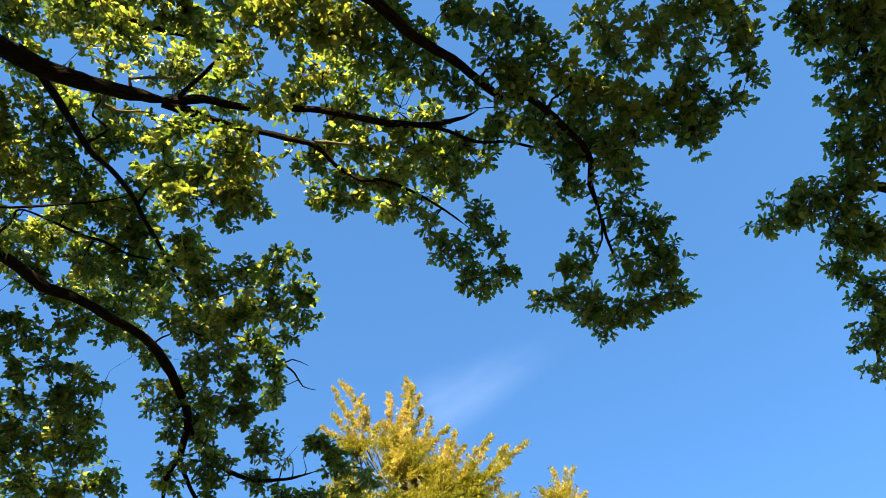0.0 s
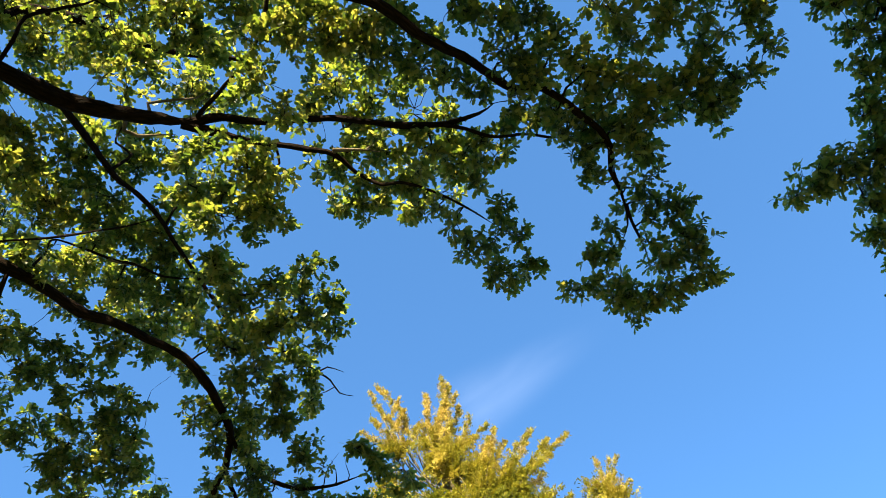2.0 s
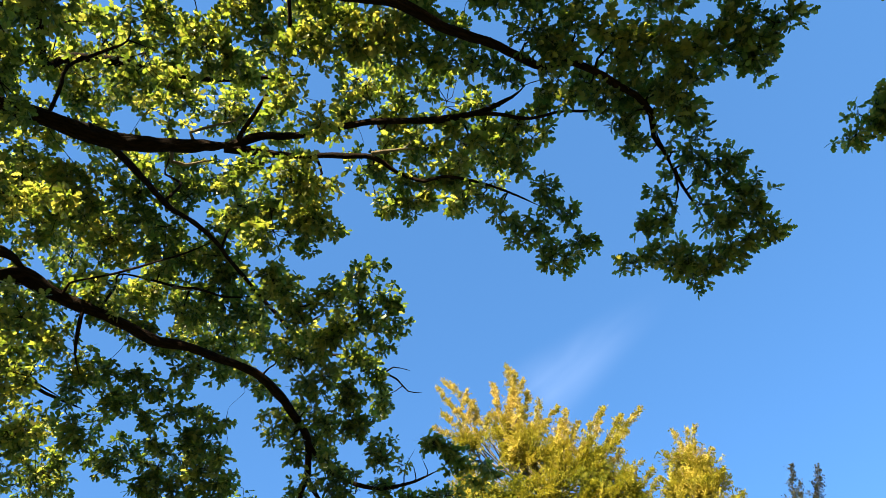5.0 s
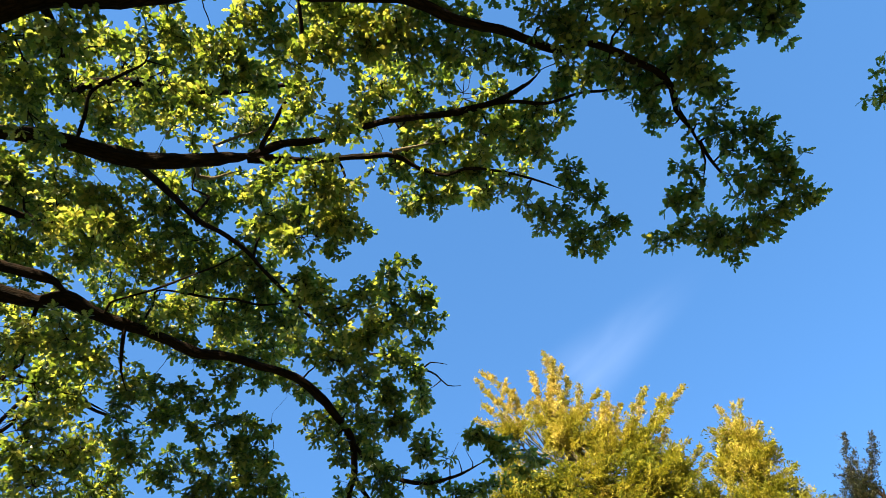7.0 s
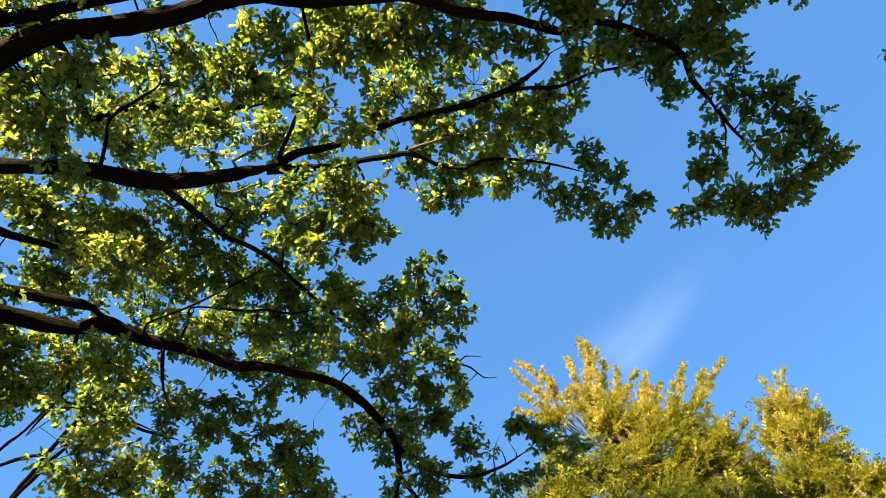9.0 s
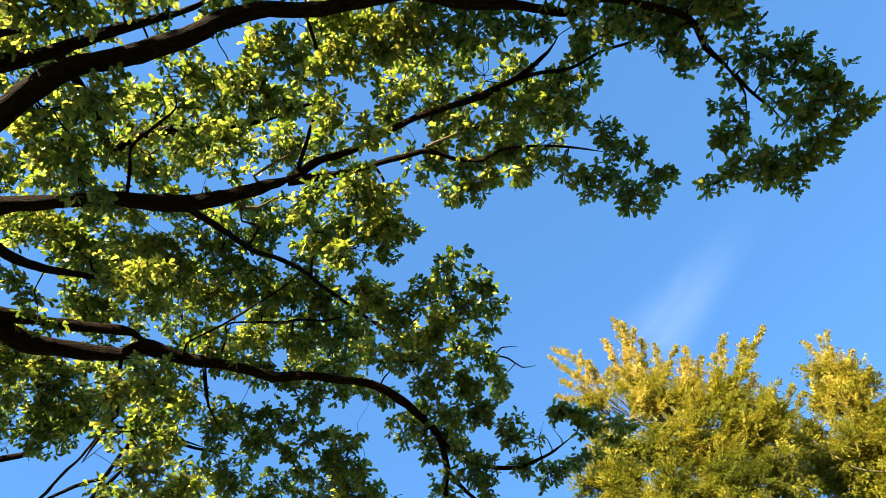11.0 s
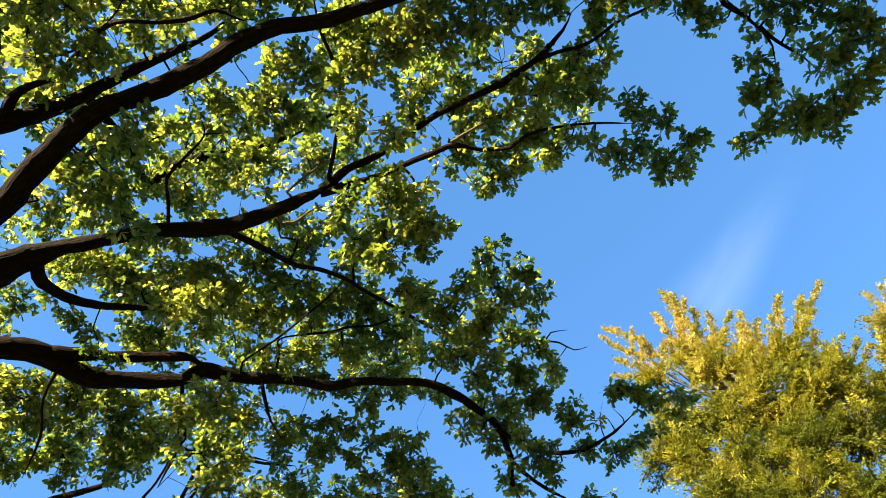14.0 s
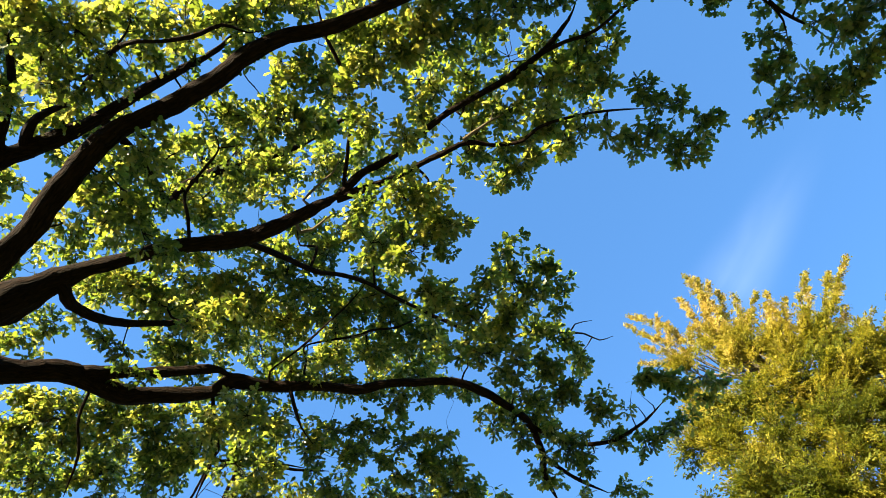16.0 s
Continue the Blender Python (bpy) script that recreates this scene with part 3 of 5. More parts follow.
# hanging tip
sprays(oak, [(2.09, 2.18, 6.40, 0.08, 1.7), (1.97, 2.43, 6.35, 0.09, 1.9), (2.13, 2.39, 6.35, 0.10, 1.7), (1.88, 2.73, 6.30, 0.08, 1.9), (1.96, 2.63, 6.30, 0.07, 1.7), (2.09, 2.61, 6.30, 0.08, 1.7), (2.27, 2.61, 6.30, 0.08, 1.7), (2.22, 2.80, 6.30, 0.09, 1.9), (2.33, 2.71, 6.25, 0.12, 1.9), (2.52, 2.91, 6.25, 0.09, 2.0), (2.39, 2.91, 6.25, 0.07, 1.7), (2.56, 2.71, 6.25, 0.12, 2.0), (2.69, 2.60, 6.20, 0.12, 2.0), (2.71, 2.75, 6.20, 0.06, 1.7), (2.18, 1.98, 6.40, 0.04, 1.7), (2.43, 2.26, 6.35, 0.04, 1.5)])
# hanging tip, other side
sprays(oak, [(2.85, 2.54, 6.20, 0.11, 2.0), (3.03, 2.47, 6.20, 0.09, 2.0), (2.90, 2.38, 6.20, 0.09, 2.0), (2.83, 2.23, 6.25, 0.10, 2.0), (2.69, 2.14, 6.30, 0.10, 1.9), (2.86, 2.07, 6.30, 0.04, 1.7), (2.62, 1.93, 6.30, 0.10, 1.9), (2.51, 1.86, 6.35, 0.06, 1.7), (2.64, 1.84, 6.30, 0.05, 1.7), (2.34, 1.89, 6.40, 0.09, 1.7), (2.29, 1.76, 6.40, 0.06, 1.7), (2.16, 1.79, 6.40, 0.05, 1.5), (2.43, 2.04, 6.35, 0.07, 1.5), (2.51, 2.25, 6.30, 0.07, 1.5), (2.52, 2.45, 6.30, 0.10, 1.7), (2.67, 2.36, 6.25, 0.11, 2.0)])
# middle tip
sprays(oak, [(1.22, 2.16, 6.80, 0.12, 1.4), (1.45, 2.45, 6.75, 0.09, 1.4), (1.48, 2.69, 6.70, 0.12, 1.7), (1.29, 2.79, 6.70, 0.15, 1.8), (1.07, 2.62, 6.80, 0.10, 1.4), (0.83, 2.37, 6.80, 0.10, 1.2), (1.17, 2.54, 6.80, 0.09, 1.0), (0.67, 2.26, 6.90, 0.11, 1.2), (0.48, 2.26, 6.90, 0.12, 1.2), (1.27, 2.36, 6.80, 0.08, 1.4), (0.93, 2.52, 6.80, 0.10, 1.4)])
# lit spray
sprays(oak, [(-0.21, 1.93, 7.40, 0.18, 0.9), (0.19, 1.95, 7.50, 0.21, 1.0), (0.59, 1.96, 7.50, 0.23, 1.0), (0.96, 1.97, 7.60, 0.21, 1.0), (1.07, 2.15, 7.40, 0.14, 0.9), (-0.02, 2.18, 7.20, 0.15, 0.9), (0.26, 2.17, 7.20, 0.18, 0.9), (-0.17, 2.38, 7.10, 0.13, 0.9), (0.47, 2.15, 7.20, 0.18, 0.9), (-0.35, 2.04, 7.30, 0.13, 0.8), (-0.43, 2.10, 7.20, 0.08, 0.8), (0.03, 2.34, 7.10, 0.12, 0.8)])
# upper middle
sprays(oak, [(-0.37, 0.81, 7.20, 0.27, 0.81), (-0.00, 0.87, 7.20, 0.27, 0.81), (0.36, 0.96, 7.10, 0.27, 0.90), (0.68, 1.13, 7.10, 0.23, 0.81), (0.94, 1.27, 7.00, 0.18, 0.72), (-0.40, 1.36, 8.00, 0.29, 0.72), (0.01, 1.57, 8.00, 0.29, 0.72), (0.46, 1.65, 8.00, 0.29, 0.72), (0.85, 1.75, 7.80, 0.21, 0.72), (-0.67, 1.42, 6.80, 0.17, 0.99), (-0.58, 1.64, 8.20, 0.24, 0.63), (-0.18, 1.47, 9.20, 0.30, 0.63), (-0.90, 0.75, 8.80, 0.30, 0.63)])
# upper left
sprays(oak, [(-0.77, 0.94, 7.00, 0.27, 1.00), (-1.32, 0.83, 8.30, 0.33, 0.90), (-1.76, 0.92, 8.10, 0.36, 0.90), (-2.25, 0.67, 8.20, 0.40, 0.63), (-3.37, 1.04, 9.65, 0.47, 0.56), (-2.33, 0.39, 6.50, 0.29, 0.40), (-2.79, 0.49, 6.60, 0.33, 0.50), (-3.88, 1.31, 9.45, 0.42, 0.80), (-2.81, 0.85, 6.40, 0.32, 0.40), (-3.30, 1.57, 9.65, 0.44, 0.80), (-2.73, 1.61, 9.85, 0.39, 0.70), (-2.02, 1.60, 9.95, 0.39, 0.80), (-0.93, 1.26, 6.90, 0.22, 0.90), (-2.78, 1.16, 9.80, 0.39, 0.70), (-1.89, 1.99, 9.40, 0.29, 0.60), (-3.71, 1.60, 9.40, 0.34, 0.60)])
# middle left
sprays(oak, [(-1.29, 1.77, 6.80, 0.22, 0.5), (-0.97, 1.89, 6.70, 0.25, 1.2), (-0.90, 2.25, 6.70, 0.22, 1.1), (-1.22, 2.38, 6.80, 0.28, 1.0), (-1.59, 2.27, 7.20, 0.27, 0.9), (-0.78, 1.91, 6.80, 0.15, 0.9), (-2.51, 2.61, 8.80, 0.31, 0.8), (-3.04, 2.57, 8.60, 0.38, 0.8), (-3.61, 2.52, 8.40, 0.44, 0.9), (-4.13, 2.24, 8.40, 0.44, 0.9), (-4.10, 1.83, 7.80, 0.37, 0.8), (-4.55, 2.49, 8.00, 0.36, 0.7), (-4.23, 2.87, 8.60, 0.41, 0.8), (-3.54, 3.11, 8.60, 0.42, 0.8), (-2.98, 3.45, 8.80, 0.41, 0.8), (-2.31, 3.47, 8.60, 0.35, 0.8), (-0.75, 2.44, 6.80, 0.09, 0.9)])
# lower left
sprays(oak, [(-1.35, 2.95, 6.90, 0.27, 1.1), (-1.16, 3.28, 6.90, 0.24, 1.1), (-2.07, 4.13, 8.20, 0.36, 1.0), (-2.72, 4.14, 8.60, 0.38, 0.9), (-3.35, 4.01, 8.80, 0.39, 0.9), (-3.20, 3.11, 7.20, 0.32, 0.9), (-3.48, 2.90, 6.60, 0.30, 0.7), (-3.83, 2.76, 6.60, 0.34, 0.7), (-1.09, 3.82, 7.20, 0.22, 1.0), (-0.86, 3.17, 7.00, 0.19, 1.1), (-2.49, 4.76, 8.40, 0.26, 0.8), (-3.44, 4.06, 8.20, 0.33, 0.9), (-4.21, 4.09, 8.00, 0.34, 0.9), (-2.95, 4.78, 8.80, 0.32, 0.8)])
# end spray
sprays(oak, [(-0.44, 3.21, 7.50, 0.10, 1.1), (-0.62, 3.39, 7.50, 0.17, 1.2), (-0.35, 3.62, 7.50, 0.20, 1.3), (-0.23, 3.92, 7.40, 0.12, 1.2), (-0.61, 3.69, 7.30, 0.25, 1.3), (-0.40, 4.07, 7.30, 0.11, 1.0), (-0.91, 3.71, 7.10, 0.25, 1.2), (-0.71, 4.20, 7.20, 0.22, 1.2), (-0.50, 4.63, 7.10, 0.13, 1.2), (-0.52, 4.39, 7.20, 0.14, 1.0), (-0.81, 4.40, 7.00, 0.24, 1.2), (-1.13, 4.09, 6.80, 0.25, 1.2), (-1.48, 4.75, 7.15, 0.22, 1.3), (-1.25, 5.05, 7.05, 0.27, 1.3), (-0.80, 4.66, 6.80, 0.19, 1.1), (-1.23, 3.86, 6.90, 0.22, 1.1)])
# hanging end
sprays(oak, [(-0.62, 4.83, 6.60, 0.16, 0.9), (-1.04, 5.28, 6.60, 0.21, 0.9), (-0.64, 5.26, 6.50, 0.17, 0.8)])
# low boughs
sprays(oak, [(-4.06, 3.38, 6.70, 0.34, 0.7), (-3.78, 3.67, 6.80, 0.33, 0.7), (-4.04, 4.56, 8.00, 0.36, 1.0), (-3.61, 4.88, 7.80, 0.29, 1.0), (-3.26, 5.05, 7.60, 0.15, 0.9), (-4.46, 4.03, 6.70, 0.38, 1.0), (-4.10, 4.29, 6.80, 0.38, 1.0), (-4.30, 5.24, 7.80, 0.41, 0.9), (-3.92, 5.77, 7.80, 0.36, 0.9), (-3.35, 5.74, 7.60, 0.28, 1.0), (-2.68, 5.41, 7.60, 0.24, 1.0), (-2.91, 5.84, 7.60, 0.27, 1.0), (-2.88, 4.92, 7.60, 0.10, 0.9), (-2.67, 6.15, 7.60, 0.24, 1.0), (-4.62, 4.63, 6.70, 0.44, 1.0), (-4.97, 5.84, 7.80, 0.47, 1.0), (-2.88, 5.36, 7.60, 0.20, 0.8)])
# near the trunk, high
sprays(oak, [(-3.16, -0.96, 7.95, 0.42, 0.8), (-2.27, -0.56, 6.80, 0.33, 0.8), (-1.92, -0.41, 6.80, 0.29, 0.6), (-2.62, -0.54, 6.70, 0.25, 0.6), (-2.66, -0.95, 7.00, 0.27, 0.8), (-2.00, -0.25, 8.20, 0.34, 0.9), (-2.70, -0.37, 6.80, 0.29, 0.5), (-4.55, -0.65, 9.40, 0.32, 0.6), (-2.29, -0.11, 6.80, 0.29, 0.3), (-3.60, -0.81, 8.60, 0.35, 0.8), (-4.13, 0.37, 8.80, 0.40, 0.5), (-3.58, 0.57, 8.80, 0.40, 0.5), (-3.08, 0.66, 6.70, 0.32, 0.6), (-3.45, 0.48, 6.70, 0.25, 0.5), (-3.70, 1.08, 9.00, 0.41, 0.5), (-4.82, 0.03, 8.60, 0.15, 0.7), (-4.02, -0.04, 9.20, 0.38, 0.8), (-2.56, -0.25, 8.40, 0.28, 0.8)])
# along the high limb
sprays(oak, [(-1.43, -0.04, 7.20, 0.24, 0.90), (-1.35, 0.07, 8.40, 0.27, 0.80), (-0.95, 0.22, 8.40, 0.24, 0.70), (-1.78, 0.28, 8.60, 0.26, 0.80), (-1.41, 0.63, 8.20, 0.22, 0.70), (-3.76, -0.24, 8.25, 0.27, 0.80), (-2.55, 1.16, 8.20, 0.25, 0.42), (-2.22, 1.46, 8.40, 0.26, 0.70), (-1.60, 1.26, 8.20, 0.24, 0.80), (-2.53, -0.89, 6.80, 0.26, 0.90), (-0.43, 0.85, 7.20, 0.25, 1.00), (-0.48, 0.50, 7.20, 0.23, 0.90), (-0.06, 0.70, 7.10, 0.25, 0.90), (0.08, 1.00, 7.10, 0.23, 0.90)])
# near the trunk, low
sprays(oak, [(-6.28, 1.51, 8.60, 0.34, 0.8), (-5.80, 1.54, 8.60, 0.24, 0.6), (-5.11, 1.53, 8.60, 0.31, 0.7), (-4.57, 1.62, 8.40, 0.37, 0.9), (-6.57, 2.20, 8.20, 0.39, 0.9), (-6.91, 2.29, 8.00, 0.46, 0.9), (-6.23, 2.51, 8.00, 0.49, 0.9), (-5.77, 2.79, 8.00, 0.40, 0.9), (-5.53, 3.25, 8.00, 0.43, 0.9), (-7.00, 2.84, 7.80, 0.48, 0.9), (-6.54, 3.39, 8.00, 0.47, 0.9), (-5.96, 3.77, 8.00, 0.45, 0.9), (-5.34, 3.81, 8.00, 0.41, 0.8), (-6.30, 1.37, 7.60, 0.47, 0.8), (-6.28, 0.80, 8.20, 0.40, 0.6), (-4.73, -0.35, 8.05, 0.42, 0.8), (-3.74, -0.83, 7.60, 0.38, 0.8), (-3.30, -1.21, 7.60, 0.37, 0.8), (-5.26, 2.80, 9.00, 0.30, 0.7), (-4.67, 3.82, 8.20, 0.32, 0.8)])
# over the lens
sprays(oak, [(3.15, 0.64, 6.60, 0.13, 0.95), (2.92, 0.45, 6.60, 0.20, 0.95), (2.95, 0.88, 6.60, 0.19, 0.95), (2.83, 1.07, 6.60, 0.17, 0.95), (2.49, 0.88, 6.60, 0.18, 0.86), (2.68, 0.68, 6.70, 0.23, 0.95), (2.27, 0.43, 6.80, 0.26, 0.95), (2.55, 0.30, 6.80, 0.26, 0.95), (2.05, 0.66, 6.80, 0.23, 0.86), (1.83, 0.91, 6.70, 0.22, 0.86), (1.74, 1.23, 6.70, 0.20, 0.86), (2.12, 1.34, 6.60, 0.19, 0.95), (2.82, 0.17, 6.70, 0.22, 0.86), (2.31, 1.50, 6.50, 0.12, 0.86), (1.44, 0.72, 6.80, 0.21, 0.86), (1.84, 0.43, 6.80, 0.23, 0.86), (3.02, 0.32, 6.60, 0.11, 0.67)])
# low boughs end
sprays(oak, [(-3.28, 6.70, 7.60, 0.46, 0.9), (-2.72, 6.81, 7.60, 0.39, 0.9), (-3.46, 6.06, 7.40, 0.37, 0.9), (-2.98, 6.13, 7.60, 0.32, 0.8), (-2.45, 6.64, 7.60, 0.23, 0.9), (-1.44, 5.49, 6.60, 0.20, 0.8)])
# top fill
sprays(oak, [(0.20, 0.64, 7.00, 0.21, 0.8), (0.45, 0.80, 7.00, 0.16, 0.7), (0.64, 0.55, 7.00, 0.18, 0.8), (0.91, 0.56, 6.90, 0.21, 0.9), (1.17, 0.60, 6.90, 0.21, 0.9), (-3.24, 4.33, 7.60, 0.21, 0.8), (-3.10, 4.60, 7.60, 0.14, 0.8), (-3.33, 4.93, 7.60, 0.13, 0.8), (-2.71, 4.94, 7.60, 0.12, 0.8)])
# under the low limb
sprays(oak, [(-3.15, 4.53, 8.20, 0.18, 0.9), (-2.39, 4.53, 8.00, 0.16, 0.8), (-0.10, 2.35, 7.10, 0.12, 0.8), (0.23, 2.36, 7.10, 0.12, 0.8), (0.52, 2.40, 7.10, 0.11, 0.8), (1.27, 2.42, 6.80, 0.07, 0.8), (1.47, 2.88, 6.80, 0.07, 0.9), (0.97, 2.74, 6.80, 0.08, 0.8)])
# dark end
sprays(oak, [(-0.49, 4.91, 6.50, 0.11, 0.6), (-0.75, 5.99, 6.45, 0.19, 0.6), (-0.97, 5.58, 6.50, 0.15, 0.5), (-1.23, 5.87, 6.55, 0.14, 0.5)])
# along the far limb
sprays(oak, [(1.62, 1.42, 6.70, 0.10, 0.9), (1.77, 1.54, 6.60, 0.10, 0.9), (1.89, 1.71, 6.55, 0.08, 0.9), (1.99, 1.79, 6.50, 0.06, 0.9), (1.51, 1.30, 6.80, 0.12, 0.8), (1.73, 1.35, 6.70, 0.13, 0.9)])
# below the far limb
sprays(oak, [(1.16, 1.26, 6.70, 0.10, 0.8), (1.38, 1.34, 6.70, 0.09, 0.7), (1.61, 1.43, 6.60, 0.10, 0.8), (1.78, 1.55, 6.55, 0.08, 0.8), (1.51, 1.26, 6.60, 0.10, 0.8), (1.86, 1.48, 6.55, 0.09, 0.9)])
# sprigs under the low limb
sprays(oak, [(-4.09, 1.74, 6.85, 0.16, 0.8), (-4.18, 1.57, 6.90, 0.13, 0.7), (-4.15, 1.98, 6.80, 0.12, 0.8), (-4.38, 1.88, 6.90, 0.13, 0.6), (-4.24, 1.33, 7.00, 0.12, 0.7), (-0.79, 4.51, 6.90, 0.20, 0.6), (-1.04, 4.59, 6.75, 0.20, 0.7), (-0.81, 4.79, 6.80, 0.16, 0.6), (-1.40, 4.82, 6.60, 0.15, 0.6), (-1.12, 4.92, 6.60, 0.20, 0.6), (-1.46, 4.67, 6.70, 0.14, 0.6), (-1.21, 4.46, 6.80, 0.16, 0.6), (-1.11, 5.24, 6.60, 0.17, 0.6), (-0.83, 5.05, 6.50, 0.10, 0.5), (-0.59, 4.91, 6.50, 0.15, 0.4), (-0.49, 4.70, 6.50, 0.11, 0.4), (-0.56, 5.24, 6.45, 0.13, 0.5), (-0.85, 5.36, 6.50, 0.13, 0.4), (-1.35, 5.17, 6.60, 0.13, 0.7), (-0.38, 5.59, 6.45, 0.13, 0.5)])
# end of the low fork
sprays(oak, [(-3.43, 2.08, 7.30, 0.21, 0.9), (-3.61, 2.04, 7.20, 0.15, 0.7), (-3.31, 2.19, 7.50, 0.18, 0.8)])
# upper layer of the crown
sprays(oak, [(-4.48, -1.92, 9.56, 0.43, 0.19), (-3.64, -1.50, 9.12, 0.39, 0.19), (-3.43, -1.30, 9.48, 0.40, 0.19), (-3.05, -1.00, 9.22, 0.38, 0.19), (-1.41, -0.08, 8.60, 0.33, 0.42), (-0.96, 0.24, 8.98, 0.34, 0.42), (-0.61, 0.60, 9.17, 0.35, 0.42), (-4.30, -1.24, 9.36, 0.41, 0.19), (-4.26, -0.96, 9.47, 0.41, 0.19), (-3.82, -0.65, 9.39, 0.40, 0.19), (-3.10, -0.26, 9.11, 0.37, 0.19), (-2.50, 0.06, 8.72, 0.35, 0.19), (-1.23, 0.81, 9.65, 0.38, 0.42), (-0.87, 1.04, 9.08, 0.35, 0.42), (-5.12, -1.04, 9.62, 0.44, 0.42), (-4.96, -0.66, 9.35, 0.42, 0.42)])
# upper layer of the crown
sprays(oak, [(-4.48, -0.28, 9.54, 0.42, 0.19), (-3.44, -0.19, 9.04, 0.38, 0.19), (-3.17, -0.00, 8.86, 0.36, 0.19), (-5.19, -0.53, 9.19, 0.42, 0.42), (-4.39, 0.24, 9.07, 0.40, 0.42), (-3.89, 0.35, 8.85, 0.38, 0.19), (-3.27, 0.77, 9.06, 0.38, 0.19), (-2.73, 1.12, 9.02, 0.37, 0.19), (-2.09, 1.92, 9.28, 0.38, 0.42), (-1.57, 2.42, 9.61, 0.39, 0.42), (-5.95, -0.21, 8.98, 0.44, 0.42), (-4.41, 0.76, 8.71, 0.39, 0.42), (-4.18, 1.01, 9.09, 0.40, 0.42), (-3.36, 1.33, 8.84, 0.37, 0.19), (-2.74, 1.67, 8.78, 0.36, 0.19), (-2.54, 1.90, 8.87, 0.36, 0.19)])
# upper layer of the crown
sprays(oak, [(-2.08, 2.47, 8.75, 0.36, 0.42), (-6.12, 0.38, 9.31, 0.45, 0.42), (-6.46, 0.83, 9.73, 0.48, 0.42), (-4.81, 0.87, 8.68, 0.40, 0.42), (-4.79, 1.47, 8.88, 0.41, 0.42), (-4.10, 1.71, 8.92, 0.39, 0.42), (-3.63, 2.06, 9.05, 0.39, 0.42), (-3.36, 2.66, 9.54, 0.41, 0.42), (-2.65, 2.69, 9.13, 0.39, 0.42), (-2.28, 3.58, 9.76, 0.42, 0.42), (-1.92, 3.53, 9.52, 0.41, 0.42), (-7.16, 0.82, 9.27, 0.48, 0.42), (-6.69, 1.10, 9.40, 0.48, 0.42), (-5.50, 1.62, 9.24, 0.44, 0.42), (-5.15, 2.35, 9.37, 0.44, 0.42), (-4.74, 2.52, 9.46, 0.44, 0.42)])
# upper layer of the crown
sprays(oak, [(-4.60, 3.11, 9.65, 0.45, 0.42), (-3.03, 3.04, 8.74, 0.38, 0.42), (-2.68, 3.58, 8.92, 0.39, 0.42), (-2.36, 3.87, 8.79, 0.39, 0.42), (-1.95, 4.67, 9.46, 0.43, 0.42), (-7.57, 1.43, 9.27, 0.50, 0.42), (-5.09, 3.03, 8.76, 0.43, 0.42), (-4.53, 3.73, 9.46, 0.45, 0.42), (-3.70, 4.27, 9.37, 0.44, 0.42), (-3.11, 4.63, 9.38, 0.44, 0.42), (-2.61, 5.09, 9.21, 0.44, 0.42), (-8.77, 1.64, 9.62, 0.55, 0.42), (-7.12, 3.17, 9.58, 0.51, 0.42), (-6.51, 3.48, 9.16, 0.49, 0.42), (-6.09, 4.30, 9.69, 0.51, 0.42), (-5.24, 4.32, 9.27, 0.47, 0.42)])
# upper layer of the crown
sprays(oak, [(-8.56, 2.74, 9.06, 0.54, 0.42), (-8.83, 3.34, 9.50, 0.57, 0.42), (-8.26, 3.40, 9.64, 0.55, 0.42), (-7.62, 4.14, 9.53, 0.54, 0.42), (-6.75, 4.52, 9.25, 0.51, 0.42), (-6.50, 4.87, 9.79, 0.53, 0.42), (-6.09, 5.47, 9.66, 0.53, 0.42)])
# unseen crown behind the trunk, added to shade the boughs in view
sprays(oak, [(-5.03, -3.95, 9.39, 0.45, 1.00), (-4.82, -3.38, 9.21, 0.45, 1.00), (-4.84, -4.85, 9.89, 0.45, 1.00), (-4.66, -4.33, 9.89, 0.45, 1.00), (-1.76, -3.32, 8.64, 0.45, 1.00), (-0.40, -1.23, 8.35, 0.45, 1.00), (-0.86, -2.16, 9.12, 0.45, 1.00), (-1.50, -3.30, 9.86, 0.45, 1.00), (-0.58, -0.68, 8.64, 0.45, 1.00), (-1.08, -2.97, 9.07, 0.45, 1.00), (-1.49, -3.89, 9.93, 0.45, 1.00), (-0.73, -1.23, 8.91, 0.45, 1.00), (-1.98, -2.38, 8.15, 0.45, 1.00), (-2.44, -3.44, 8.63, 0.45, 1.00), (-1.53, -1.40, 7.62, 0.45, 1.00), (-1.70, -4.21, 9.06, 0.45, 1.00), (-1.24, -2.73, 9.66, 0.45, 1.00), (-0.28, -0.78, 7.58, 0.45, 1.00), (-0.66, -1.99, 7.84, 0.45, 1.00), (-1.69, -2.76, 8.48, 0.45, 1.00)])
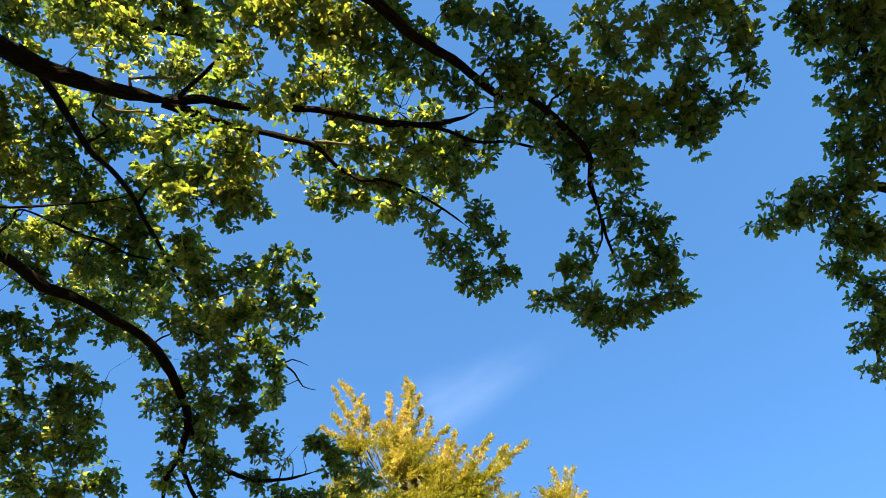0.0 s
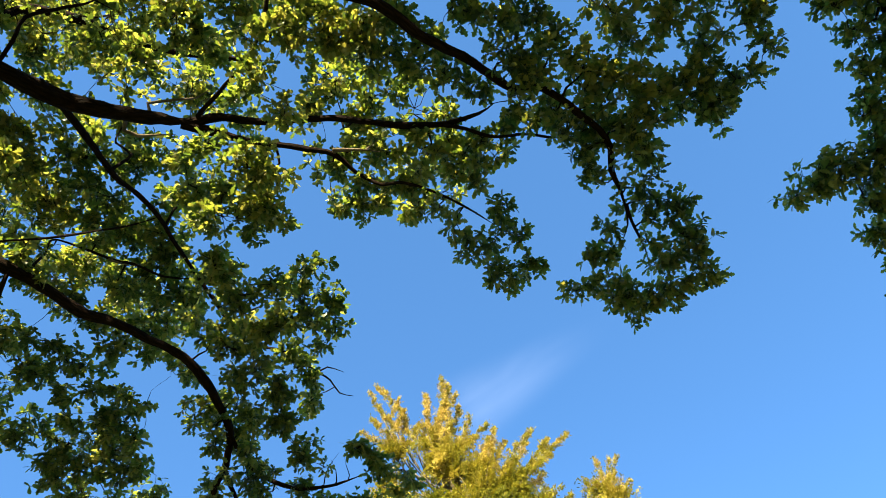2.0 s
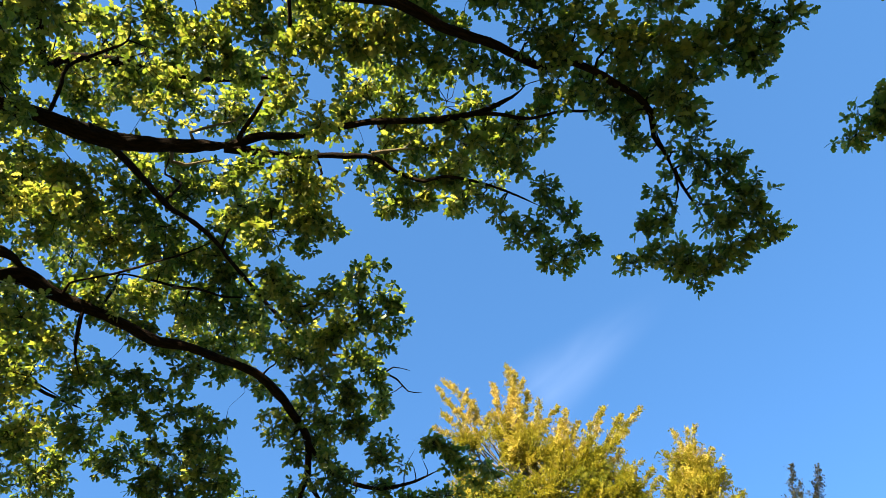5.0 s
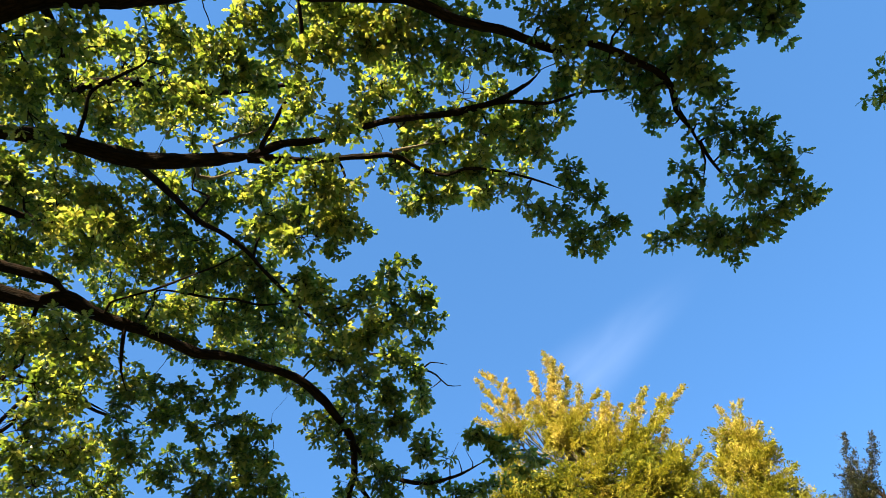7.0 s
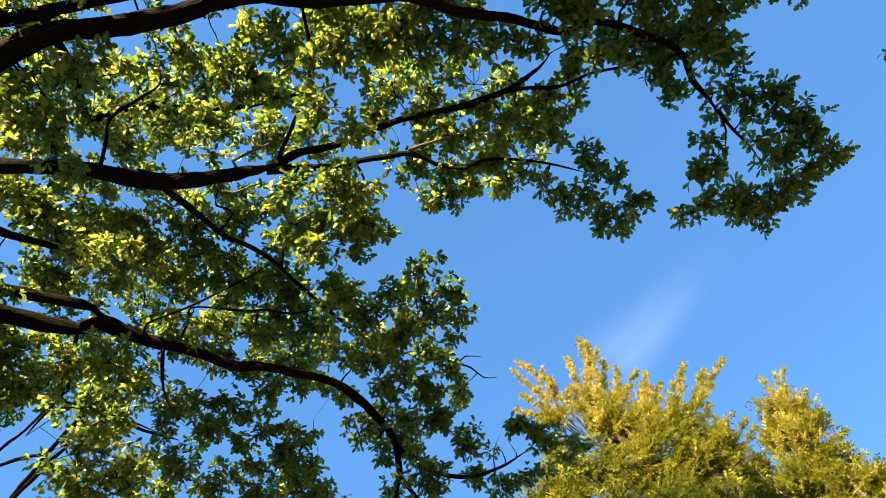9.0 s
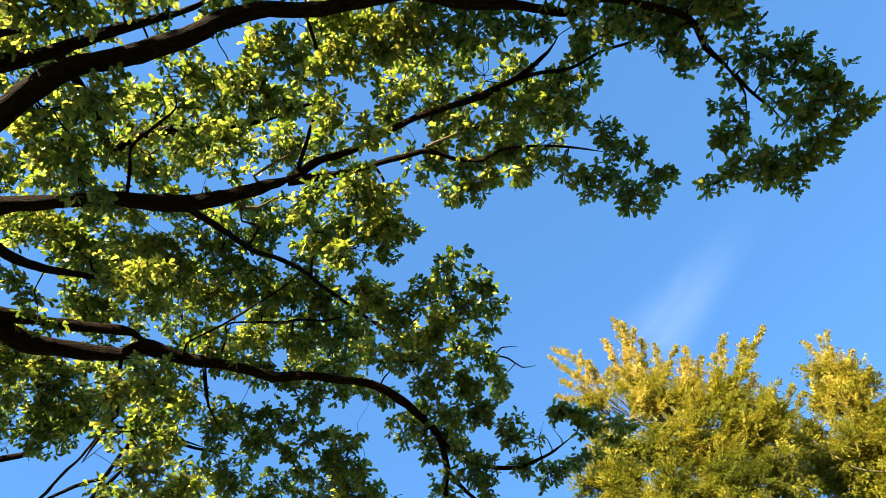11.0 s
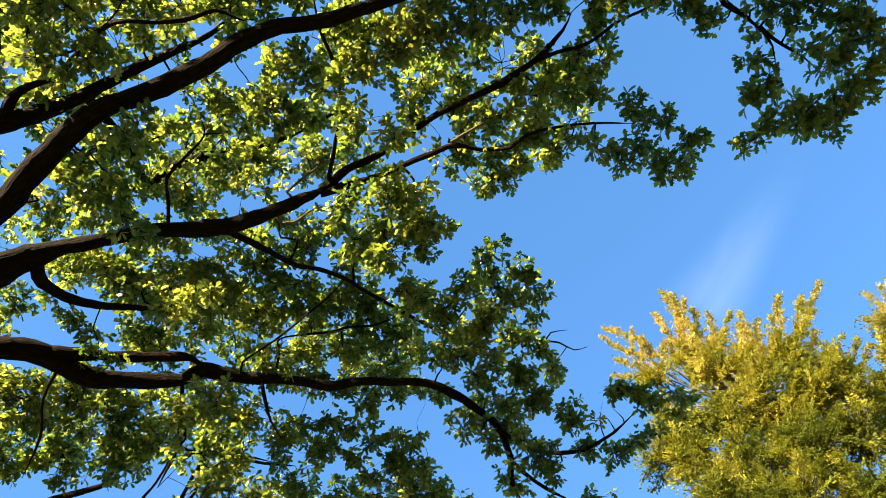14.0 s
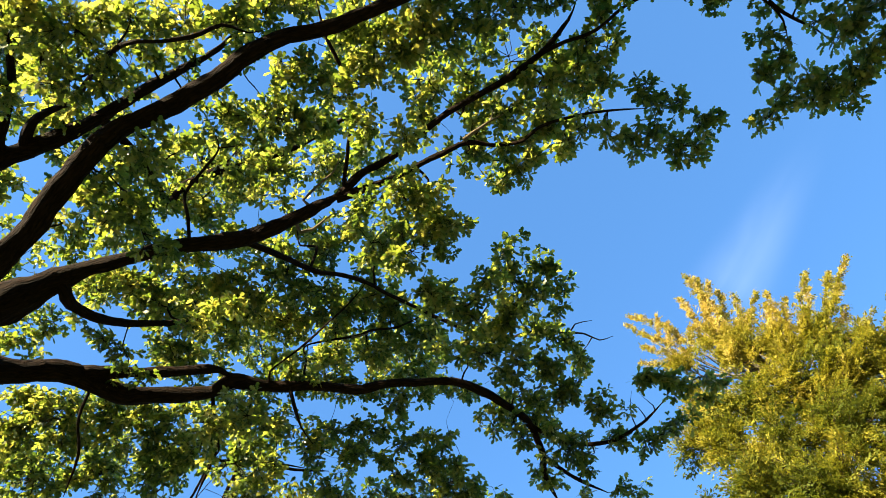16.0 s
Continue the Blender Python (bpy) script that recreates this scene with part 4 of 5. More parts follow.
# fringes below the low limb and at the crown's edge
sprays(oak, [(-2.92, 4.59, 8.00, 0.16, 1.0), (-2.68, 4.67, 8.00, 0.15, 1.0), (-2.39, 4.72, 8.00, 0.16, 1.0), (-2.15, 4.87, 8.00, 0.15, 1.0), (-1.99, 5.04, 8.00, 0.12, 1.0), (-2.99, 4.87, 8.00, 0.11, 1.0), (-3.08, 4.36, 7.40, 0.15, 1.0), (-2.91, 4.80, 7.40, 0.11, 1.0), (-2.53, 4.86, 7.40, 0.13, 1.0), (-2.33, 4.99, 7.40, 0.08, 1.0), (-2.50, 5.50, 7.40, 0.18, 1.0), (-2.88, 5.32, 7.40, 0.18, 1.0), (-3.18, 5.15, 7.40, 0.15, 1.0), (-2.45, 5.89, 7.40, 0.15, 1.0), (-3.40, 4.59, 7.40, 0.14, 1.0), (-3.41, 4.09, 7.40, 0.14, 1.0), (-0.81, 2.11, 6.90, 0.12, 1.0), (-0.79, 2.39, 6.90, 0.11, 1.0), (-0.96, 2.61, 6.90, 0.13, 1.0), (-0.72, 2.49, 6.90, 0.06, 1.0), (-0.87, 2.25, 6.90, 0.10, 1.0), (1.24, 1.71, 7.50, 0.13, 0.9), (1.24, 1.94, 7.50, 0.12, 0.9), (1.08, 2.04, 7.50, 0.11, 0.9), (0.90, 2.13, 7.50, 0.11, 0.9), (1.32, 1.59, 7.50, 0.12, 0.9), (1.09, 1.80, 7.50, 0.12, 0.9)])
# the dark end over the beech, and the lit sprays between the forks
sprays(oak, [(0.03, 4.65, 6.40, 0.14, 1.5), (0.21, 4.86, 6.40, 0.11, 1.5), (0.30, 5.01, 6.40, 0.11, 1.5), (0.47, 4.96, 6.40, 0.09, 1.5), (0.54, 5.11, 6.40, 0.09, 1.5), (0.44, 5.25, 6.40, 0.08, 1.5), (0.16, 4.73, 6.40, 0.10, 1.5), (0.02, 5.41, 6.40, 0.12, 1.5), (-0.13, 5.46, 6.40, 0.10, 1.5), (-0.28, 5.42, 6.40, 0.09, 1.5), (-0.32, 4.91, 6.40, 0.05, 1.5), (0.15, 5.42, 6.40, 0.06, 1.5), (-0.18, 1.75, 7.90, 0.16, 0.8), (0.15, 1.84, 7.90, 0.16, 0.8), (0.49, 1.91, 7.90, 0.16, 0.8), (0.78, 1.95, 7.90, 0.15, 0.8), (1.03, 1.93, 7.90, 0.14, 0.8), (-0.18, 2.02, 7.90, 0.14, 0.8), (0.14, 2.17, 7.90, 0.14, 0.8), (0.49, 2.23, 7.90, 0.14, 0.8), (0.79, 2.27, 7.90, 0.14, 0.8), (-0.13, 2.51, 7.90, 0.13, 0.8), (0.20, 2.66, 7.90, 0.12, 0.8), (-0.36, 2.29, 7.90, 0.11, 0.8), (0.55, 2.57, 7.90, 0.13, 0.8), (0.84, 2.49, 7.90, 0.12, 0.8), (1.06, 2.27, 7.90, 0.12, 0.8), (-0.53, 1.75, 7.90, 0.10, 0.8)])
# round the bend of the low limb
sprays(oak, [(-1.65, 3.73, 7.20, 0.13, 1.0), (-1.40, 3.78, 7.20, 0.13, 1.0), (-1.52, 3.99, 7.20, 0.12, 1.0), (-1.28, 3.99, 7.20, 0.12, 1.0), (-1.16, 3.79, 7.20, 0.11, 1.0), (-1.75, 4.40, 7.20, 0.09, 1.0), (-1.81, 4.78, 7.20, 0.09, 1.0), (-1.75, 5.13, 7.20, 0.11, 1.0), (-1.87, 4.18, 7.20, 0.08, 1.0), (-0.54, 4.53, 7.40, 0.08, 1.0), (-0.49, 4.85, 7.40, 0.08, 1.0), (-0.54, 5.06, 7.40, 0.08, 1.0)])
# the lit upper leaves behind the boughs
sprays(oak, [(-3.96, 1.30, 8.42, 0.21, 0.36), (-4.06, 1.62, 8.24, 0.21, 0.36), (-4.56, 1.94, 8.36, 0.22, 0.36), (-3.74, 1.60, 8.48, 0.21, 0.36), (-3.86, 1.93, 8.58, 0.22, 0.36), (-4.39, 2.25, 8.72, 0.23, 0.36), (-4.57, 2.64, 8.60, 0.23, 0.36), (-4.95, 2.94, 8.55, 0.24, 0.36), (-5.21, 3.28, 8.72, 0.25, 0.36), (-3.44, 1.85, 8.73, 0.22, 0.36), (-3.54, 2.17, 8.44, 0.21, 0.36), (-3.89, 2.54, 8.76, 0.23, 0.36), (-3.84, 2.66, 8.28, 0.22, 0.36), (-4.53, 3.21, 8.46, 0.23, 0.36), (-4.67, 3.53, 8.50, 0.24, 0.36), (-2.98, 1.94, 8.55, 0.21, 0.36), (-3.30, 2.43, 8.61, 0.22, 0.36), (-3.59, 2.90, 8.79, 0.23, 0.36), (-3.78, 3.06, 8.72, 0.23, 0.36), (-4.04, 3.58, 8.54, 0.23, 0.36), (-4.38, 3.88, 8.70, 0.24, 0.36), (-2.47, 2.07, 8.24, 0.20, 0.36), (-2.76, 2.57, 8.25, 0.20, 0.36), (-2.95, 2.81, 8.29, 0.21, 0.36), (-3.59, 3.39, 8.72, 0.23, 0.36), (-3.65, 3.47, 8.23, 0.22, 0.36), (-4.03, 4.19, 8.73, 0.24, 0.36), (-2.27, 2.56, 8.80, 0.21, 0.36), (-2.51, 2.65, 8.56, 0.21, 0.36), (-2.79, 2.95, 8.44, 0.21, 0.36), (-2.84, 3.29, 8.23, 0.21, 0.36), (-3.33, 4.06, 8.78, 0.24, 0.36), (-3.48, 4.34, 8.48, 0.23, 0.36), (-1.96, 2.66, 8.56, 0.20, 0.36), (-2.25, 3.11, 8.76, 0.22, 0.36), (-2.44, 3.39, 8.63, 0.22, 0.36), (-2.80, 3.80, 8.79, 0.23, 0.36), (-2.81, 3.98, 8.21, 0.22, 0.36), (-3.11, 4.40, 8.21, 0.23, 0.36), (-1.51, 2.76, 8.24, 0.19, 0.36), (-1.80, 3.25, 8.61, 0.21, 0.36), (-2.14, 3.67, 8.64, 0.22, 0.36), (-2.36, 3.86, 8.61, 0.22, 0.36), (-2.40, 4.39, 8.47, 0.23, 0.36), (-2.74, 4.75, 8.42, 0.23, 0.36), (-1.26, 3.03, 8.56, 0.20, 0.36), (-1.74, 3.84, 8.66, 0.22, 0.36), (-2.07, 4.26, 8.64, 0.23, 0.36), (-2.22, 4.68, 8.68, 0.23, 0.36), (-2.43, 4.96, 8.46, 0.23, 0.36), (-2.62, 0.44, 8.59, 0.19, 0.28), (-3.07, 1.05, 8.60, 0.19, 0.28), (-2.64, 0.89, 8.72, 0.19, 0.28), (-2.15, 0.85, 8.88, 0.19, 0.28), (-2.63, 1.46, 8.88, 0.20, 0.28), (-2.01, 1.44, 8.95, 0.19, 0.28), (-1.35, 1.43, 8.66, 0.18, 0.28), (-1.82, 2.07, 8.80, 0.19, 0.28), (-1.24, 1.75, 8.75, 0.18, 0.28), (-0.63, 1.89, 8.95, 0.19, 0.28), (-1.16, 2.33, 8.50, 0.18, 0.28), (-0.56, 2.39, 8.77, 0.19, 0.28), (0.03, 2.20, 8.61, 0.18, 0.28), (-0.42, 2.99, 8.95, 0.20, 0.28), (0.24, 2.73, 8.43, 0.18, 0.28), (-6.69, 2.26, 8.37, 0.24, 0.36), (-6.67, 2.35, 7.98, 0.24, 0.36), (-7.59, 2.96, 8.48, 0.26, 0.36), (-6.01, 2.42, 8.20, 0.23, 0.36), (-6.44, 2.74, 8.11, 0.24, 0.36), (-6.83, 3.25, 8.12, 0.25, 0.36), (-5.63, 2.54, 7.97, 0.22, 0.36), (-6.13, 3.12, 8.13, 0.23, 0.36), (-6.49, 3.34, 8.12, 0.24, 0.36), (-5.41, 3.00, 8.13, 0.22, 0.36), (-5.72, 3.40, 8.16, 0.23, 0.36), (-6.31, 3.83, 8.32, 0.25, 0.36), (-5.10, 3.22, 8.18, 0.22, 0.36), (-5.57, 3.65, 8.32, 0.23, 0.36), (-5.82, 3.94, 8.16, 0.24, 0.36)])
# more of it, unseen and added to keep the sun off the dark end
sprays(oak, [(-2.45, -1.62, 9.70, 0.42, 1.4), (-2.80, -1.75, 9.85, 0.42, 1.4), (-2.20, -1.50, 9.60, 0.36, 1.2)])
# and more unseen sprays, added to keep it off the boughs by the trunk
sprays(oak, [(-4.60, -4.80, 10.10, 0.50, 0.7), (-3.60, -4.00, 9.00, 0.50, 0.6), (-6.30, -4.60, 10.30, 0.50, 0.7), (-5.80, -4.60, 10.40, 0.50, 0.6)])
grow(oak, (1.2, 4.0, 0.5, 4.0))
far_oak = Oak(thing("oak_tree", "second oak reaching in with dense dark green leaves", "tree"), 12)
oak_trunk(far_oak, (8.6, 2.3, 0), (8.2, 2.2, 5.2), 0.34, 0.18)
limb(far_oak, [(8.20, 2.20, 4.60, 0.160), (6.30, 1.53, 6.80, 0.147), (5.51, 1.51, 6.80, 0.082), (4.86, 1.39, 6.70, 0.044), (4.42, 1.51, 6.65, 0.027), (4.12, 1.70, 6.60, 0.018)])
limb(far_oak, [(5.91, 1.53, 6.80, 0.085), (5.06, 0.95, 6.80, 0.052), (4.43, 0.52, 6.75, 0.036), (3.99, 0.13, 6.80, 0.023)])
limb(far_oak, [(5.91, 1.53, 6.80, 0.085), (5.66, 2.13, 6.70, 0.056), (5.49, 2.69, 6.60, 0.035), (5.73, 3.27, 6.55, 0.022)])
# unseen crown overhead and behind, high up, added to shade the tips
limb(far_oak, [(8.3, 2.2, 4.9, 0.2), (7.4, 0.2, 7.2, 0.15), (5.4, -1.8, 8.8, 0.1), (2.8, -2.8, 9.4, 0.07), (0.4, -2.6, 9.7, 0.03)])
limb(far_oak, [(7.4, 0.2, 7.2, 0.12), (6.0, -3.2, 8.4, 0.08), (3.6, -5.0, 9.0, 0.05), (1.0, -5.6, 9.2, 0.03)])
# added sprays out of view that block sun and sky light
spread = random.Random(5)
for k in range(340):
    x, y = spread.uniform(-0.6, 7.5), -0.4 - 5.0 * spread.random() ** 1.4
    if y < -0.55 - 0.06 * x - 0.6 * max(0.0, -x):
        sprays(far_oak, [(x, y, 8.5 + spread.uniform(-1.1, 1.2), spread.uniform(0.35, 0.55), 1.1)])
sprays(far_oak, [(4.00, 1.68, 6.60, 0.23, 1.4), (3.82, 1.89, 6.60, 0.13, 1.3), (4.22, 1.55, 6.60, 0.20, 1.3), (4.44, 1.40, 6.60, 0.28, 1.4), (4.47, 0.97, 6.60, 0.35, 1.4), (4.00, 0.77, 6.60, 0.16, 1.3), (4.24, 0.44, 6.70, 0.31, 1.4), (3.86, 0.46, 6.70, 0.12, 1.2), (3.51, 0.12, 6.80, 0.18, 1.3), (3.91, 0.08, 6.80, 0.29, 1.4), (4.19, 0.01, 6.80, 0.30, 1.3), (4.95, 1.86, 6.60, 0.30, 1.4), (4.81, 2.24, 6.60, 0.17, 1.4), (5.25, 2.48, 6.60, 0.28, 1.4), (5.55, 2.89, 6.50, 0.28, 1.4), (5.26, 2.87, 6.50, 0.11, 1.2), (5.77, 3.32, 6.50, 0.16, 1.3), (4.18, 1.12, 6.60, 0.18, 1.2), (3.67, 0.28, 6.70, 0.17, 1.1), (4.69, 1.89, 6.60, 0.19, 1.2), (4.46, 1.80, 6.60, 0.15, 1.1)])
sprays(far_oak, [(4.66, 0.25, 6.80, 0.43, 0.3), (5.09, 0.79, 6.80, 0.45, 0.3), (5.39, 1.41, 6.80, 0.47, 0.3), (5.85, 2.09, 6.80, 0.50, 0.3), (6.19, 2.82, 6.70, 0.45, 0.3), (6.61, 3.53, 6.70, 0.48, 0.3), (5.45, 0.45, 6.90, 0.54, 0.3), (5.89, 1.15, 6.90, 0.57, 0.3), (6.44, 2.01, 6.90, 0.61, 0.3), (7.07, 3.01, 6.90, 0.66, 0.3)])
grow(far_oak)


# ---- the golden trees ----
def golden_tree(name, label, foot, top, plumes, lumps, leaf_mat, seed, leaf=0.076, bark=PALE_OR_SUNLIT_BARK, full=1.0):
    """Trunk, a limb to every plume and lump of the crown; leafy upright shoots clothe them.
    plumes: (foot of the plume), (tip), reach of its side shoots; lumps: x, y, z, radius."""
    rng = np.random.default_rng(seed)
    tree = thing(name, label, "tree")
    foot, top = np.array(foot, float), np.array(top, float)
    t = Tubes()
    axis = spline([(foot[0], foot[1], -0.3, 0.34), (foot[0], foot[1], 0.4, 0.27), (*(foot * 0.55 + top * 0.45), 0.19), (*top, 0.05)], 0.3)
    t.add(axis, 16, 0.06)
    t.build("trunk", bark, tree)
    knots = np.array(axis)
    pos, way, lift, broad = [], [], [], []
    stems = Tubes()

    def leaves_on(p, e, n, spread):
        u = rng.uniform(0.1, 1.05, n)[:, None]
        pos.append(p + (e - p) * u + rng.normal(size=(n, 3)) * spread)
        d = (e - p) / (np.linalg.norm(e - p) + 1e-9)
        way.append(np.tile(d, (n, 1)) * 0.8 + rng.normal(size=(n, 3)) * 0.5)
        plane = np.array((0, 0, 0.9)) + rng.normal(size=3) * 0.55
        lift.append(np.tile(plane, (n, 1)) + rng.normal(size=(n, 3)) * 0.16)
        broad.append(np.ones(n))

    def fan(p, e, n, away, wide=1.0):
        """A flat leafy spray, two-ranked, tilted outward."""
        ln = np.linalg.norm(e - p)
        d = (e - p) / ln
        plane = np.array((0, 0, 0.8)) + away * 0.55 + rng.normal(size=3) * 0.38
        side = np.cross(plane, d)
        side /= np.linalg.norm(side)
        u = rng.uniform(0.0, 1.05, n)[:, None]
        off = rng.normal(size=(n, 1)) * (0.26 * ln * (1.05 - 0.7 * u))
        pos.append(p + d * ln * u + side * off + rng.normal(size=(n, 3)) * 0.015)
        way.append(d * 0.8 + side * np.sign(off) * 0.6 + rng.normal(size=(n, 3)) * 0.25)
        lift.append(np.tile(plane, (n, 1)) + rng.normal(size=(n, 3)) * 0.14)
        broad.append(np.full(n, wide))

    def reach(point, r):
        """A limb from the trunk, lower down, to a point of the crown."""
        low = point - np.array((0, 0, 1.0)) * (0.6 + 0.8 * np.linalg.norm(point[:2] - top[:2]))
        i = int(np.linalg.norm(knots[:, :3] - low, axis=1).argmin())
        a = knots[i, :3]
        mid = (a + point) / 2 + np.array((0, 0.10, -0.16)) * np.linalg.norm(point - a) + rng.normal(size=3) * 0.2
        lt = Tubes()
        lt.add(spline([(*a, min(0.045, knots[i, 3] * 0.7)), (*mid, 0.026), (*point, r * 0.8)], 0.2), 6, 0.06)
        lt.build("limb", bark, tree)

    for base, tip, breadth in plumes:
        base, tip = np.array(base, float), np.array(tip, float)
        reach(base, 0.022)
        ln = np.linalg.norm(tip - base)
        mid = (base + tip) / 2 + rng.normal(size=3) * 0.06 * ln
        line = spline([(*base, 0.022), (*mid, 0.014), (*tip, 0.003)], 0.06)
        lt = Tubes()
        lt.add(line, 5)
        lt.build("branch", bark, tree)
        axis_way = (tip - base) / ln
        for i, q in enumerate(line):
            k = i / (len(line) - 1)
            p = np.array(q[:3])
            if k < 0.9 and rng.random() < 0.25:
                continue  # gaps along the shoot
            for _ in range(2):
                out = rng.normal(size=3)
                out = out / np.linalg.norm(out) * 0.9 + axis_way
                sl = (0.05 + breadth * (1 - k) ** 0.6) * (0.3 + 1.3 * rng.random() ** 2)
                e = p + out / np.linalg.norm(out) * sl
                stems.add([(*p, 0.005), (*((p + e) / 2 + rng.normal(size=3) * 0.02), 0.004), (*e, 0.002)], 3)
                leaves_on(p, e, int(full * (10 + 120 * sl)), 0.036)
    centre = np.mean([l[:3] for l in lumps], axis=0)
    for x, y, z, rad in lumps:
        c = np.array((x, y, z))
        reach(c, 0.015)
        outward = (c - centre) / (np.linalg.norm(c - centre) + 1e-9)
        for _ in range(int(full * 112 * rad ** 2 / 0.25)):
            q = rng.normal(size=3)
            q *= rad * 0.8 * rng.uniform(0.05, 1.0) ** 0.4 / np.linalg.norm(q)
            p = c + q
            if np.linalg.norm(q) > 0.42 * rad and noise.noise(Vector(p) * 1.4) + 0.5 * noise.noise(Vector(p) * 3.5) < 0.10:
                continue  # dark gaps between the sprays
            out = q / rad * 0.9 + outward * 0.4 + np.array((0, 0, 0.5)) + rng.normal(size=3) * 0.35
            sl = rng.uniform(0.18, 0.46)
            e = p + out / np.linalg.norm(out) * sl
            s0 = p * 0.75 + c * 0.25
            stems.add([(*s0, 0.007), (*p, 0.0055), (*e, 0.002)], 3)
            fan(p, e, int(16 + 90 * sl), q / rad)
        for _ in range(int(full * 15 * rad ** 2 / 0.25)):  # broad shade leaves inside the crown
            q = rng.normal(size=3)
            q *= rad * rng.uniform(0.1, 0.62) / np.linalg.norm(q)
            e = c + q + rng.normal(size=3) * 0.3
            fan(c + q, e, int(20 + 60 * np.linalg.norm(e - c - q)), q / rad, 1.3)
    tagged(stems.build("twig_mass", TWIG_BARK, tree), kind="stuff")
    p, w = np.concatenate(pos), np.concatenate(way)
    n = len(p)
    up = np.concatenate(lift)
    fol = new("foliage", leaf_mesh("foliage", NARROW, p, w, up, leaf * np.concatenate(broad) * rng.uniform(0.6, 1.2, n), leaf_mat))
    fol.parent = tree
    tagged(fol, "small leaves along upright shoots", kind="stuff")
    return tree


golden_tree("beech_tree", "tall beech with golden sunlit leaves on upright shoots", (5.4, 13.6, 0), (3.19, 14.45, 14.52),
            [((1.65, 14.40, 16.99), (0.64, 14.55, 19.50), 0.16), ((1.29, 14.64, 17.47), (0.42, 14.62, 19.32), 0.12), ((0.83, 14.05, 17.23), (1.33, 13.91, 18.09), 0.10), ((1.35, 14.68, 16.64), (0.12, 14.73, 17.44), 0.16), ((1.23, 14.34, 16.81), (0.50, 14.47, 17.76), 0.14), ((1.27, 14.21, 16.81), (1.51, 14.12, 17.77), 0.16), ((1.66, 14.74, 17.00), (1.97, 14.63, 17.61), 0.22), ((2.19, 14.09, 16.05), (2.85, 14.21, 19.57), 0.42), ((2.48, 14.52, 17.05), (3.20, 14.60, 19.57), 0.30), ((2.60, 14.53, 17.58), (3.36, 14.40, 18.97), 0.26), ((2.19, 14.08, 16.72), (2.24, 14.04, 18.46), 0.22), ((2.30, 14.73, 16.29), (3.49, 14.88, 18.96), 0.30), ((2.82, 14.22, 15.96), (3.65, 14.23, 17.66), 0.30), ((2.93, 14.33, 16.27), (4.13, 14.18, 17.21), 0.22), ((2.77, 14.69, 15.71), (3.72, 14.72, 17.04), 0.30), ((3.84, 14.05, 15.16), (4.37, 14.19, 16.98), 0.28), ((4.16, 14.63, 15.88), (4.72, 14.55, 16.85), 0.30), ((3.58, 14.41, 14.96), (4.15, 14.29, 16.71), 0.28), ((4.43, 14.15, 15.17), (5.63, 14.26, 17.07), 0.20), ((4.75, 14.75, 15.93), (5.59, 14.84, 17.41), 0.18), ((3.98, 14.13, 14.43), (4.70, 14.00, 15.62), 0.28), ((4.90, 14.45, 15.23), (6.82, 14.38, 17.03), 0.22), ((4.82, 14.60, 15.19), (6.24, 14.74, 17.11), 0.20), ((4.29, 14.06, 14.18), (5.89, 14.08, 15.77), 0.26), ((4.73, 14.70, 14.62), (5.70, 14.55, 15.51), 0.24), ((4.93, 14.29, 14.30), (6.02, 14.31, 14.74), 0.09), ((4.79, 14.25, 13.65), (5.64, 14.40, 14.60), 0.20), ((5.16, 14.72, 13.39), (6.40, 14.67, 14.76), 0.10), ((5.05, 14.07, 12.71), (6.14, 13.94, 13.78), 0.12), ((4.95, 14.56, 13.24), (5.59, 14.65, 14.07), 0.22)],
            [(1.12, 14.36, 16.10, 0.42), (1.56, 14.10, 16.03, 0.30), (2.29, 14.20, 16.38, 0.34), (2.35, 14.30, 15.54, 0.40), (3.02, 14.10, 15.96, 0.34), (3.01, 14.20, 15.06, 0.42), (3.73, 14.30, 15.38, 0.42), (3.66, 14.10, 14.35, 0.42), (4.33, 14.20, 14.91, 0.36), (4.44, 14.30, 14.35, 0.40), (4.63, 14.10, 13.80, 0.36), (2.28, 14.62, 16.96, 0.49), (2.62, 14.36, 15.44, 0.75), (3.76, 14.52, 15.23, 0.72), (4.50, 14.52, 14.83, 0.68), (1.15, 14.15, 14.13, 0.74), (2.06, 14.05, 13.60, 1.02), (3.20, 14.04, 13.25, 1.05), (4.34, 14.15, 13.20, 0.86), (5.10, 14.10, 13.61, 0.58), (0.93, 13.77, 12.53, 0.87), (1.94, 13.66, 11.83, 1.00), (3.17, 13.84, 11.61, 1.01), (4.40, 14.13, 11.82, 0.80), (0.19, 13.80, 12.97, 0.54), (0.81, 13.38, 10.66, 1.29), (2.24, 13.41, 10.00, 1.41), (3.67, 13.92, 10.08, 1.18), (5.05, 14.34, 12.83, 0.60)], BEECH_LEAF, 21)
